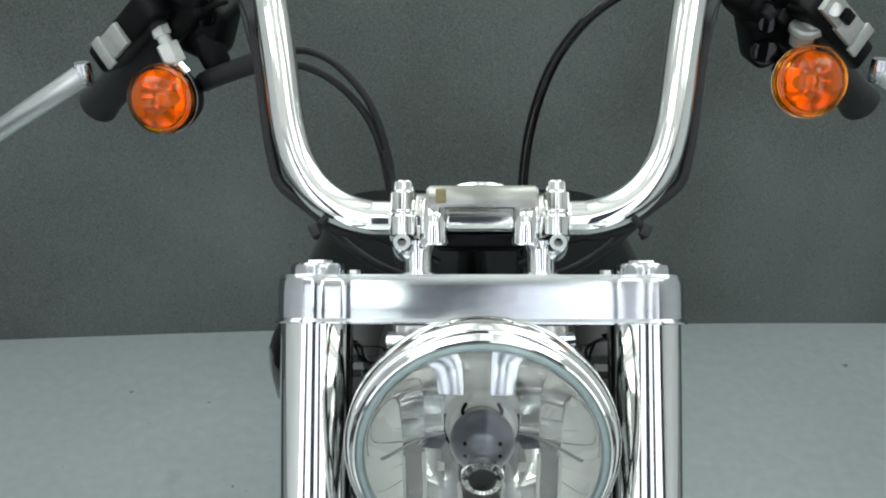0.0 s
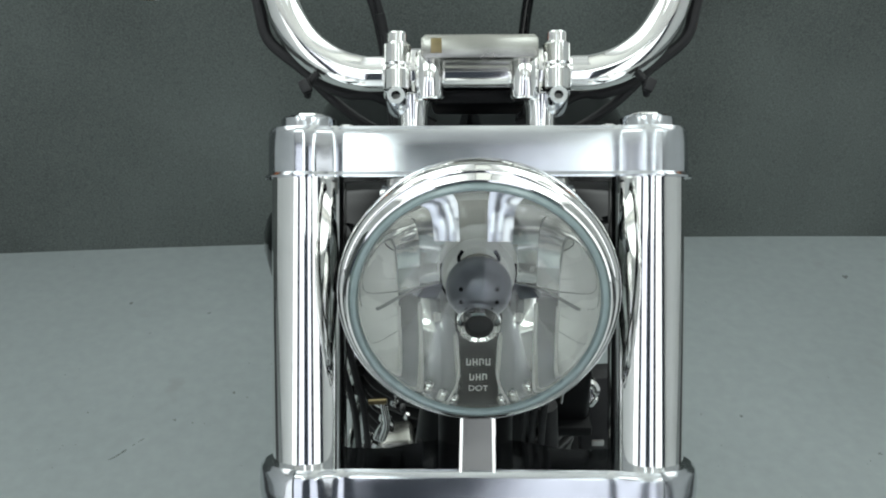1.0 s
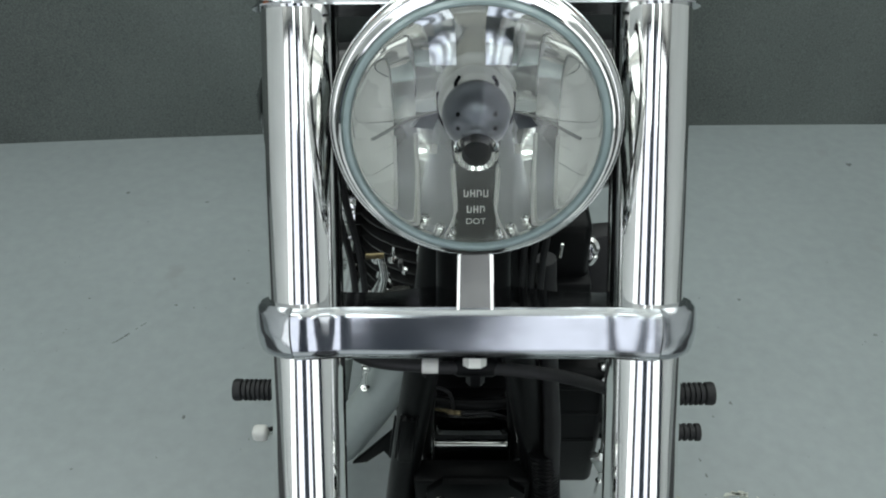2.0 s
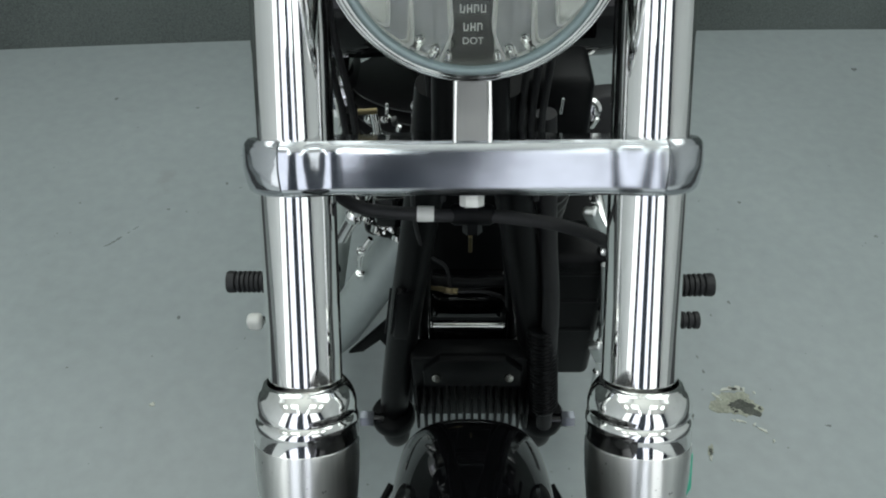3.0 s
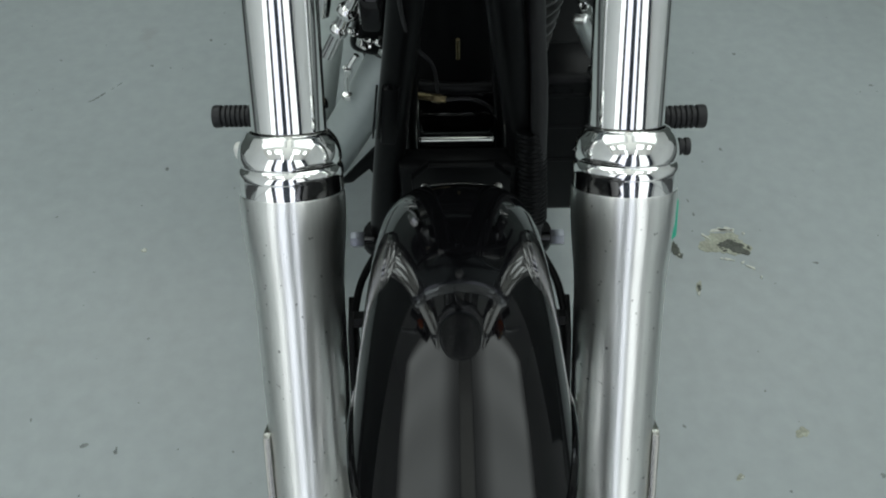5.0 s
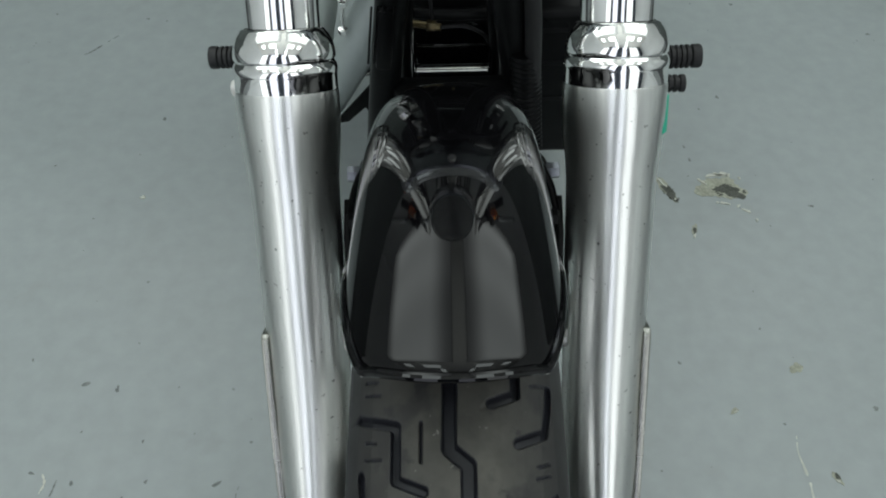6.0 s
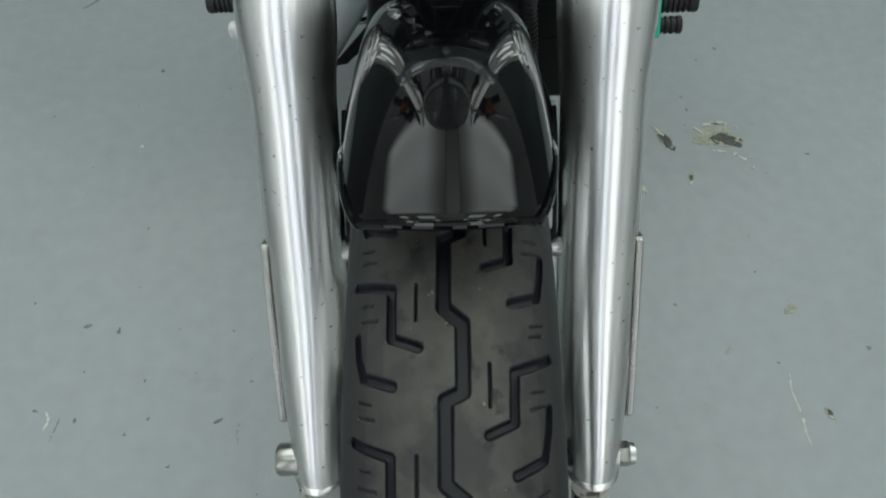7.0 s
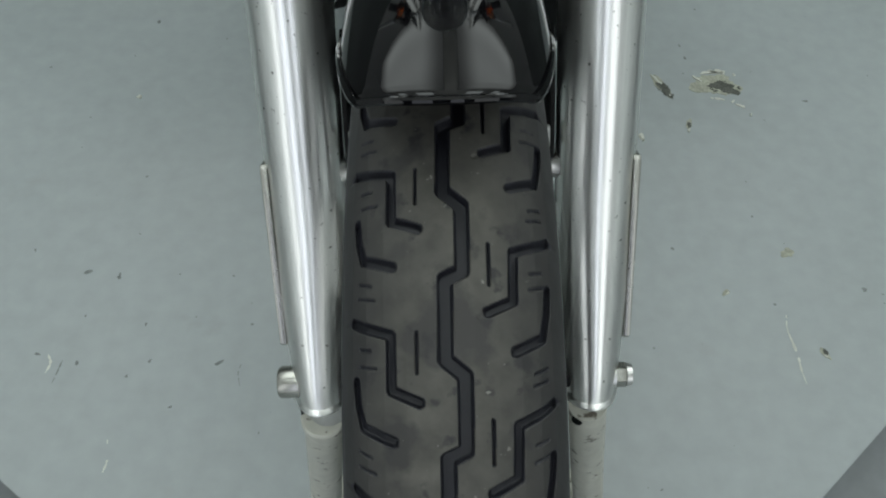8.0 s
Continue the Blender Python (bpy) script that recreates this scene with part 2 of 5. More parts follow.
def prism(outline, low, high, m=None, bevel=0.002, bm=None, segments=2):
    """An outline in x, y raised from low to high, its rims bevelled."""
    one = bmesh.new()
    base = [one.verts.new((x, y, low)) for x, y in outline]
    top = [one.verts.new((x, y, high)) for x, y in outline]
    n = len(outline)
    caps = [one.faces.new(base[::-1]), one.faces.new(top)]
    for k in range(n):
        one.faces.new((base[k], base[(k + 1) % n], top[(k + 1) % n], top[k]))
    if bevel:
        rims = [e for f in caps for e in f.edges]
        bmesh.ops.bevel(one, geom=rims, offset=bevel, segments=segments, affect="EDGES", profile=0.5)
    bmesh.ops.recalc_face_normals(one, faces=one.faces)
    bmesh.ops.transform(one, matrix=m or I4(), verts=one.verts)
    return one if bm is None else join(bm, one)


def hexagon(r, low, high, m=None, bm=None):
    return prism([(r * math.cos(k * math.pi / 3), r * math.sin(k * math.pi / 3)) for k in range(6)], low, high, m, r * 0.08, bm)


def turn_to(origin, way):
    """A frame at origin whose z points along way."""
    return Matrix.Translation(origin) @ Vector(way).to_track_quat("Z", "Y").to_matrix().to_4x4()


def arc(cx, cy, r, a0, a1, n=10):
    return [(cx + r * math.cos(radians(a0 + (a1 - a0) * k / n)), cy + r * math.sin(radians(a0 + (a1 - a0) * k / n))) for k in range(n + 1)]


# ---- the room ----
def plate(name, corners, thick, mat, label, category, down=(0, 0, -1)):
    bm = bmesh.new()
    a = [bm.verts.new(c) for c in corners]
    b = [bm.verts.new(Vector(c) + Vector(down) * thick) for c in corners]
    n = len(a)
    bm.faces.new(a)
    bm.faces.new(b[::-1])
    for k in range(n):
        bm.faces.new((a[k], a[(k + 1) % n], b[(k + 1) % n], b[k]))
    bmesh.ops.recalc_face_normals(bm, faces=bm.faces)
    return tagged(new(name, mesh_of(name, bm, mat, 20)), label, category, kind="structure")


WIDE, FAR, TALL, DROP = 4.7, -4.0, 4.6, -0.16
plate("floor", [(-1.42, 2.4, 0), (-1.42, 0.45, 0), (-1.08, 0.45, 0), (-0.535, 0.04, 0), (-0.40, -0.06, 0), (-0.40, -0.75, 0), (0.31, -0.75, 0), (0.31, -0.085, 0), (0.42, 0.008, 0),
                (1.05, 0.55, 0), (1.42, 0.55, 0), (1.42, 2.4, 0)][::-1], -DROP, FLOOR, "grey painted raised floor with chips and scuffs", "floor")
# unseen dark patches, added to darken the edges of the fork's reflections
for number, (x0, x1) in enumerate(((-2.6, -1.45), (1.45, 2.6))):
    plate("reflection_patch_%d" % (number + 1), [(x0, -1.0, DROP + 0.004), (x1, -1.0, DROP + 0.004), (x1, 5.0, DROP + 0.004), (x0, 5.0, DROP + 0.004)], 0.003, DARK, "unseen dark patch added for the chrome to reflect", "carpet")
plate("lower_floor", [(-WIDE, FAR, DROP), (WIDE, FAR, DROP), (WIDE, 5.0, DROP), (-WIDE, 5.0, DROP)], 0.1, FLOOR_LOW, "pale grey lower floor round the platform", "floor")


# unseen pale floor, added so the lower fork clamp reflects something lighter
plate("reflected_floor", [(-WIDE + 0.1, FAR + 0.1, DROP + 0.008), (WIDE - 0.1, FAR + 0.1, DROP + 0.008), (WIDE - 0.1, -1.05, DROP + 0.008), (-WIDE + 0.1, -1.05, DROP + 0.008)], 0.006, ROOM, "unseen pale floor added to brighten the fork clamp's reflection", "floor")


def back_wall():
    bm = bmesh.new()
    line = [(x, 1.826 + 0.095 * x - 0.017 * x * x) for x in [-3.6 + 7.2 * k / 36 for k in range(37)]]
    front = [(bm.verts.new((x, y, DROP)), bm.verts.new((x, y, 1.3))) for x, y in line]
    back = [(bm.verts.new((x, y + 0.1, DROP)), bm.verts.new((x, y + 0.1, 1.3))) for x, y in line]
    for k in range(len(line) - 1):
        bm.faces.new((front[k][0], front[k + 1][0], front[k + 1][1], front[k][1]))
        bm.faces.new((back[k][1], back[k + 1][1], back[k + 1][0], back[k][0]))
        bm.faces.new((front[k][1], front[k + 1][1], back[k + 1][1], back[k][1]))
    bmesh.ops.recalc_face_normals(bm, faces=bm.faces)
    tagged(new("wall_back", mesh_of("wall_back", bm, WALL)), "dark grey cloth-covered wall behind the motorcycle", "wall", kind="structure")


back_wall()
plate("wall_left", [(-WIDE, FAR, DROP), (-WIDE, 5.0, DROP), (-WIDE, 5.0, TALL), (-WIDE, FAR, TALL)], 0.1, SIDE, "plain grey side wall", "wall", (-1, 0, 0))
plate("wall_right", [(WIDE, 5.0, DROP), (WIDE, FAR, DROP), (WIDE, FAR, TALL), (WIDE, 5.0, TALL)], 0.1, SIDE, "plain grey side wall", "wall", (1, 0, 0))
plate("wall_front", [(WIDE, FAR, DROP), (-WIDE, FAR, DROP), (-WIDE, FAR, TALL), (WIDE, FAR, TALL)], 0.1, SLATE, "dark slate wall facing the motorcycle", "wall", (0, -1, 0))
plate("wall_rear", [(-WIDE, 5.0, DROP), (WIDE, 5.0, DROP), (WIDE, 5.0, TALL), (-WIDE, 5.0, TALL)], 0.1, ROOM, "plain grey wall far behind the cloth screen", "wall", (0, 1, 0))
plate("ceiling", [(-WIDE, FAR, TALL), (-WIDE, 5.0, TALL), (WIDE, 5.0, TALL), (WIDE, FAR, TALL)], 0.1, CEILING, "warm white ceiling above the hanging lights", "ceiling", (0, 0, 1))


def ceiling_light(x, y, z, length, width, lit):
    """A flat lamp hung on four wires; it shines down, and up on to the ceiling."""
    thing = new("ceiling_light")
    thing.location = (x, y, z)
    bm = bmesh.new()
    for sx in (-1, 1):
        block((0.016, length + 0.032, 0.05), pose(sx * (width / 2 + 0.008), 0, -0.025), 0.004, bm)
    for sy in (-1, 1):
        block((width, 0.016, 0.05), pose(0, sy * (length / 2 + 0.008), -0.025), 0.004, bm)
    part("frame", bm, WHITE, thing)
    part("diffuser", block((width, length, 0.012), pose(0, 0, -0.03), 0), lit, thing, "glowing white diffuser panel")
    for sx in (-1, 1):
        for sy in (-1, 1):
            part("wire", rod([(sx * (width / 2 + 0.008), sy * length / 2, -0.002), (sx * (width / 2 + 0.008), sy * length / 2, TALL - z)], 0.002, 6), STEEL, thing)
    return tagged(thing, "long white ceiling light with glowing diffuser", "ceiling light", "ceiling lights")


HANG = 2.78
for sx in (-1, 1):
    ceiling_light(sx * 1.36, 1.62, HANG, 3.2, 2.4, SOFT)
for lx, lw in ((-1.75, 0.40), (-0.78, 0.60), (0.78, 0.60), (1.75, 0.40)):
    ceiling_light(lx, -0.68, HANG, 0.60, lw, LIGHT)
for lx in (-0.49, 0.49):
    ceiling_light(lx, -1.85, HANG, 1.30, 0.16, LIGHT)


def front_window(number, x0, x1, z0, z1, pane):
    """A daylit window with a dark frame."""
    thing = new("window_%d" % number)
    thing.location = ((x0 + x1) / 2, FAR + 0.04, (z0 + z1) / 2)
    w, h = x1 - x0, z1 - z0
    bm = bmesh.new()
    for sx in (-1, 1):
        block((0.05, 0.06, h + 0.1), pose(sx * (w / 2 + 0.025), 0, 0), 0.006, bm)
    for z in (-h / 2 - 0.025, h / 2 + 0.025):
        block((w, 0.06, 0.05), pose(0, 0, z), 0.006, bm)
    part("window_frame", bm, SATIN, thing)
    part("pane", block((w, 0.012, h), None, 0), pane, thing, "bright daylit pane")
    tagged(thing, "full-height shop window with a dark frame, bright with daylight", "window", kind="structure")


for number, (x0, x1, pane) in enumerate(((-4.55, -2.75, DAY), (-2.06, -0.80, DAY_BLUE), (0.17, 0.92, DAY_BLUE), (1.55, 3.45, DAY))):
    front_window(number + 1, x0, x1, DROP + 0.06, 4.45, pane)



# ---- the motorcycle: x to its left, y to its rear, z up; front axle at y 0 ----
bike = new("motorcycle")
bike.rotation_euler = (0, radians(LEAN), 0)
tagged(bike, "black and chrome cruiser motorcycle standing in a wheel stand", "motorcycle")
AXLE = 0.331
FORK = pose(0, 0.033, AXLE, -RAKE, 0, 0)  # x across, y to the rear, z up along the fork


def F(x, y, s):
    return FORK @ Vector((x, y, s))


HALF = 0.1102


def fork_leg(side):
    at = FORK @ Matrix.Translation((side * HALF, 0, 0))
    fore = FORK @ Matrix.Translation((side * HALF, -0.004, 0))  # the sliders sit a little ahead of the tubes
    part("fork_tube", lathe([(0, 0.338), (0.0243, 0.338), (0.0243, 0.752), (0, 0.752)], at, 64), CHROME, bike, "mirror-bright chrome fork tube")
    cap = part("fork_dust_cover", lathe([(0.0245, 0.3800), (0.0262, 0.3798), (0.0276, 0.3790), (0.0283, 0.3778), (0.0300, 0.3758), (0.0318, 0.3728), (0.0330, 0.3692), (0.0337, 0.3655), (0.0339, 0.3625), (0.0337, 0.3606), (0.0329, 0.3598),
                                         (0.0327, 0.3588), (0.0334, 0.3578), (0.0342, 0.3566), (0.0347, 0.3545), (0.0347, 0.3520), (0.0344, 0.3508), (0.0342, 0.3503), (0.0342, 0.3404), (0.0334, 0.3394), (0.0245, 0.3394)], fore, 72), CHROME, bike, "stepped chrome dust cover")
    leg = [(0.0, 0.3406), (0.0334, 0.3406), (0.0343, 0.3399), (0.0347, 0.3365), (0.0347, 0.3265), (0.0344, 0.317), (0.0337, 0.3065), (0.0326, 0.295), (0.0315, 0.284), (0.0308, 0.273), (0.0306, 0.260),
           (0.0306, 0.240), (0.0304, 0.20), (0.0300, 0.15), (0.0295, 0.10), (0.0286, 0.05), (0.0268, 0.012), (0.0252, -0.012), (0.0240, -0.024), (0.0236, -0.0305), (0.0246, -0.0320), (0.0250, -0.0340), (0.0244, -0.0358), (0.0225, -0.0365), (0.0, -0.0365)]
    body = lathe(leg, None, 64)
    for v in body.verts:
        if v.co.y < 0:  # the lower end swells forward round the axle
            v.co.y *= 1 + 1.0 * (1 - max(0.0, min(1.0, (v.co.z + 0.02) / 0.15))) ** 1.5
    bmesh.ops.transform(body, matrix=fore, verts=body.verts)
    low = part("fork_slider", body, BRUSHED, bike, "brushed alloy fork slider, flared towards the top")
    # axle boss ahead of the slider, and the reflector on its outer side
    if side < 0:  # a separate round cap below a bright seam
        part("axle_cap", lathe([(0, -0.063), (0.0165, -0.063), (0.0186, -0.060), (0.0196, -0.050), (0.0204, -0.034), (0, -0.034)], FORK @ pose(-HALF + 0.001, -0.012, 0), 36), CAST, low)
        part("cap_seam", lathe([(0.0190, -0.0385), (0.0222, -0.0385), (0.0230, -0.0370), (0.0222, -0.0355), (0.0190, -0.0355)], FORK @ pose(-HALF + 0.001, -0.012, 0), 40), CHROME, low, "bright seam above the axle cap")
        part("cap_slot", block((0.004, 0.014, 0.014), FORK @ pose(-HALF - 0.0185, -0.016, -0.052), 0.001), SATIN, low, "dark slot beside the axle cap")
        for x, z, long in ((0.0170, -0.064, 0.010), (0.0225, -0.067, 0.007)):
            part("cap_pin", rod([F(-HALF + x, -0.022, z), F(-HALF + x + 0.001, -0.024, z - long)], 0.0013, 8), CHROME, low)
    else:  # runs smoothly into the post
        part("axle_cap", lathe([(0, -0.052), (0.0165, -0.052), (0.0185, -0.048), (0.0210, -0.041), (0.0232, -0.034), (0, -0.030)], FORK @ pose(HALF + 0.001, -0.012, 0), 36), BRUSHED, low)
    shape = [(-0.010, 0.003), (-0.007, 0.0), (0.007, 0.0), (0.010, 0.003), (0.010, 0.149), (0.007, 0.153), (-0.007, 0.153), (-0.010, 0.149)]
    tilt = FORK @ pose(side * (HALF + 0.0285), -0.012, 0.012) @ pose(0, 0, 0, 90, 0, 90)
    back = part("reflector_plate", prism(shape, -0.0030, 0.0030, tilt, 0.0014), NICKEL, bike, "thin chrome reflector plate")
    part("reflector", prism([(x * 0.7, 0.008 + y * 0.88) for x, y in shape], -0.001, 0.0016, tilt @ Matrix.Translation((0, 0, side * (0.0015 if side < 0 else 0.0004))), 0.0005), RED, back, "red reflector")
    # black strip put where the gap behind the plate lies in shade
    part("reflector_gap_shade", prism([(x * 0.8, 0.006 + y * 0.92) for x, y in shape], -0.0018, 0.0018, tilt @ Matrix.Translation((0, 0, -side * 0.0042)), 0.0004), SATIN, back, "black strip painting in the shade behind the reflector plate")
    part("reflector_stay", block((0.012, 0.010, 0.03), FORK @ pose(side * (HALF + 0.022), 0, 0.09), 0.002), SATIN, back)
    # fender stud plates on the inner side
    stay = part("fender_stay", prism([(-0.018, 0.15), (0.014, 0.14), (0.018, 0.20), (0.016, 0.250), (0.003, 0.258), (-0.012, 0.235)], -0.0025, 0.0025,
                                     FORK @ pose(side * (HALF - 0.034), 0.006, 0.0) @ pose(0, 0, 0, 90, 0, 90), 0.001), SATIN, bike, "black bracket between fork slider and fender")
    part("fender_arm", rod([F(side * (HALF - 0.036), 0.004, 0.248), F(side * (HALF - 0.041), 0.014, 0.268), F(side * (HALF - 0.053), 0.028, 0.288)], 0.0028, 10), SATIN, stay)
    for s in (0.215, 0.245):
        part("fender_bolt", hexagon(0.0065, 0, 0.011, turn_to(F(side * (HALF - 0.036), -0.002, s), (-side, 0, 0))), SATIN, stay)
    part("fender_clip", block((0.004, 0.008, 0.016), FORK @ pose(side * (HALF - 0.038), -0.014, 0.180), 0.001), CAST, stay)
    part("fender_lug", lathe([(0, 0.012), (0.006, 0.011), (0.009, 0.007), (0.0105, 0), (0, 0)], turn_to(F(side * (HALF - 0.026), -0.006, 0.155), (-side, 0, 0)), 20), BRUSHED, stay)


fork_leg(-1)
fork_leg(1)
part("paint_mark", prism([(-0.005, 0), (0.005, 0), (0.005, 0.025), (-0.005, 0.025)], 0, 0.0006, FORK @ pose(HALF + 0.0320, -0.0155, 0.307) @ pose(0, 0, 0, 90, 0, 60), 0.0002), GREEN, bike, "strip of green marking tape")


def clamp_body(r, web, low, high, belly, lip=0.0, power=3.2, undercut=0.0):
    """A bar round both fork tubes: its front swells at the tubes, its edges are rounded by belly, its lower half drawn in by undercut; lip: a thin flange at the foot."""
    def front(x):
        near = math.sqrt(max(0.0, r * r - (abs(x) - HALF) ** 2))
        return (near ** 7 + web ** 7) ** (1 / 7)
    outline = [(HALF + r * math.cos(radians(a)), r * math.sin(radians(a))) for a in range(80, -81, -8)]
    n = 60
    outline += [(x, -front(x)) for x in [HALF + 0.004 - (2 * HALF + 0.008) * k / n for k in range(n + 1)]]
    outline += [(-HALF + r * math.cos(radians(a)), r * math.sin(radians(a))) for a in range(260, 99, -8)]
    outline += [(x, front(x) + 0.030 * max(0.0, 1 - (x / 0.06) ** 2)) for x in [-HALF - 0.004 + (2 * HALF + 0.008) * k / 40 for k in range(41)]]
    pts = np.array(outline)
    tangent = np.roll(pts, -1, 0) - np.roll(pts, 1, 0)
    normal = np.stack([-tangent[:, 1], tangent[:, 0]], 1) / np.linalg.norm(tangent, axis=1)[:, None]
    if (normal * (pts - np.array([np.clip(pts[:, 0], -HALF, HALF), 0 * pts[:, 0]]).T)).sum() < 0:
        normal = -normal
    bm = bmesh.new()
    rings = []
    steps = [(lip, 0.0), (lip, 0.0012), (0.0, 0.0035)] if lip else []
    rows_ = [(-lift, low + h) for lift, h in [(-o, h) for o, h in steps]]
    for k in range(15):
        t = -1 + 2 * k / 14
        if lip and t < -0.7:
            continue
        drawn = belly * abs(t) ** power if t > 0 else undercut * (math.sqrt(t * t + 0.01) - 0.1) + belly * abs(t) ** 6
        rows_.append((-drawn - (0.0012 if abs(t) == 1 else 0), (low + high) / 2 + (high - low) / 2 * math.copysign(min(1, abs(t)), t)))
    rows_ = sorted(rows_, key=lambda q: q[1])
    for off, h in rows_:
        rings.append([bm.verts.new(FORK @ Vector((p[0] + off * q[0], p[1] + off * q[1], h))) for p, q in zip(pts, normal)])
    m = len(pts)
    for a, b in zip(rings, rings[1:]):
        for k in range(m):
            bm.faces.new((a[k], a[(k + 1) % m], b[(k + 1) % m], b[k]))
    bm.faces.new(rings[0][::-1])
    bm.faces.new(rings[-1])
    bmesh.ops.recalc_face_normals(bm, faces=bm.faces)
    return bm


def clamps():
    top = part("upper_fork_clamp", clamp_body(0.0264, 0.0222, 0.7225, 0.7548, 0.0008, 0.0024), ALLOY, bike, "polished alloy upper fork clamp")
    low = part("lower_fork_clamp", clamp_body(0.0325, 0.0290, 0.5050, 0.5385, 0.0022, 0.0, 5, 0.0030), ALLOY, bike, "polished alloy lower fork clamp")
    for side in (-1, 1):
        plug = part("fork_top_plug", lathe([(0, 0.7625), (0.0165, 0.7625), (0.0180, 0.7612), (0.0184, 0.759), (0.0184, 0.754), (0, 0.754)], FORK @ pose(side * HALF, 0, 0), 40), ALLOY, bike, "round fork top plug")
        part("plug_hex", hexagon(0.0100, 0.7615, 0.7650, FORK @ pose(side * HALF, 0, 0)), CHROME, plug)
        part("pinch_bolt", hexagon(0.0045, 0, 0.004, FORK @ pose(side * (HALF - 0.024), 0.004, 0.7545)), STEEL, top)
        part("lamp_bracket_washer", lathe([(0, 0), (0.013, 0), (0.015, 0.003), (0.015, 0.007), (0, 0.007)], FORK @ pose(side * 0.043, -0.012, 0.7145), 28), STEEL, top)
    part("stem_nut", hexagon(0.0076, 0.4965, 0.5065, FORK @ pose(0, -0.010, 0)), WHITE, low, "pale zinc stem nut")
    part("lamp_bracket", prism([(-0.0105, 0.536), (0.0105, 0.536), (0.0098, 0.575), (-0.0098, 0.575)], -0.002, 0.002, FORK @ pose(0, -0.024, 0) @ pose(0, 0, 0, 90, 0, 0), 0.0006), NICKEL, bike, "flat alloy strap below the headlamp", 12)
    for side in (-1, 1):
        part("strap_edge", rod([F(side * 0.0105, -0.0262, 0.537), F(side * 0.0098, -0.0262, 0.575)], 0.0014, 10), CHROME, bike, "bright rolled edge of the strap")
    part("steering_stem", lathe([(0, 0.50), (0.027, 0.50), (0.027, 0.73), (0, 0.73)], FORK @ pose(0, 0.058, 0), 40), SATIN, bike, "black steering head")
    part("lamp_hanger", rod([F(-0.06, -0.014, 0.712), F(0, -0.030, 0.708), F(0.06, -0.014, 0.712)], 0.006), CHROME, bike)


clamps()

# ---- handlebar, risers and gauge ----
BAR_Y = 0.030
rise = [(0.0, 0.7965), (0.064, 0.7968), (0.082, 0.798), (0.101, 0.8045), (0.118, 0.8175), (0.130, 0.836), (0.1365, 0.856), (0.1405, 0.876), (0.146, 0.914), (0.151, 0.945), (0.1545, 0.965)]
bar_line = [F(x, BAR_Y, s) for x, s in rise]
END = Vector((0.368, 0.735, 0.995))
sweep = [Vector((0.163, 0.592, 1.152)), Vector((0.182, 0.622, 1.150)), Vector((0.215, 0.655, 1.128)), Vector((0.27, 0.69, 1.082)), END]
half_bar = bar_line + sweep
whole = [Vector((-p.x, p.y, p.z)) for p in half_bar[:0:-1]] + half_bar
part("handlebar", rod(whole, 0.0127, 28, per=6), CHROME, bike, "high chrome handlebar swept back to the grips")


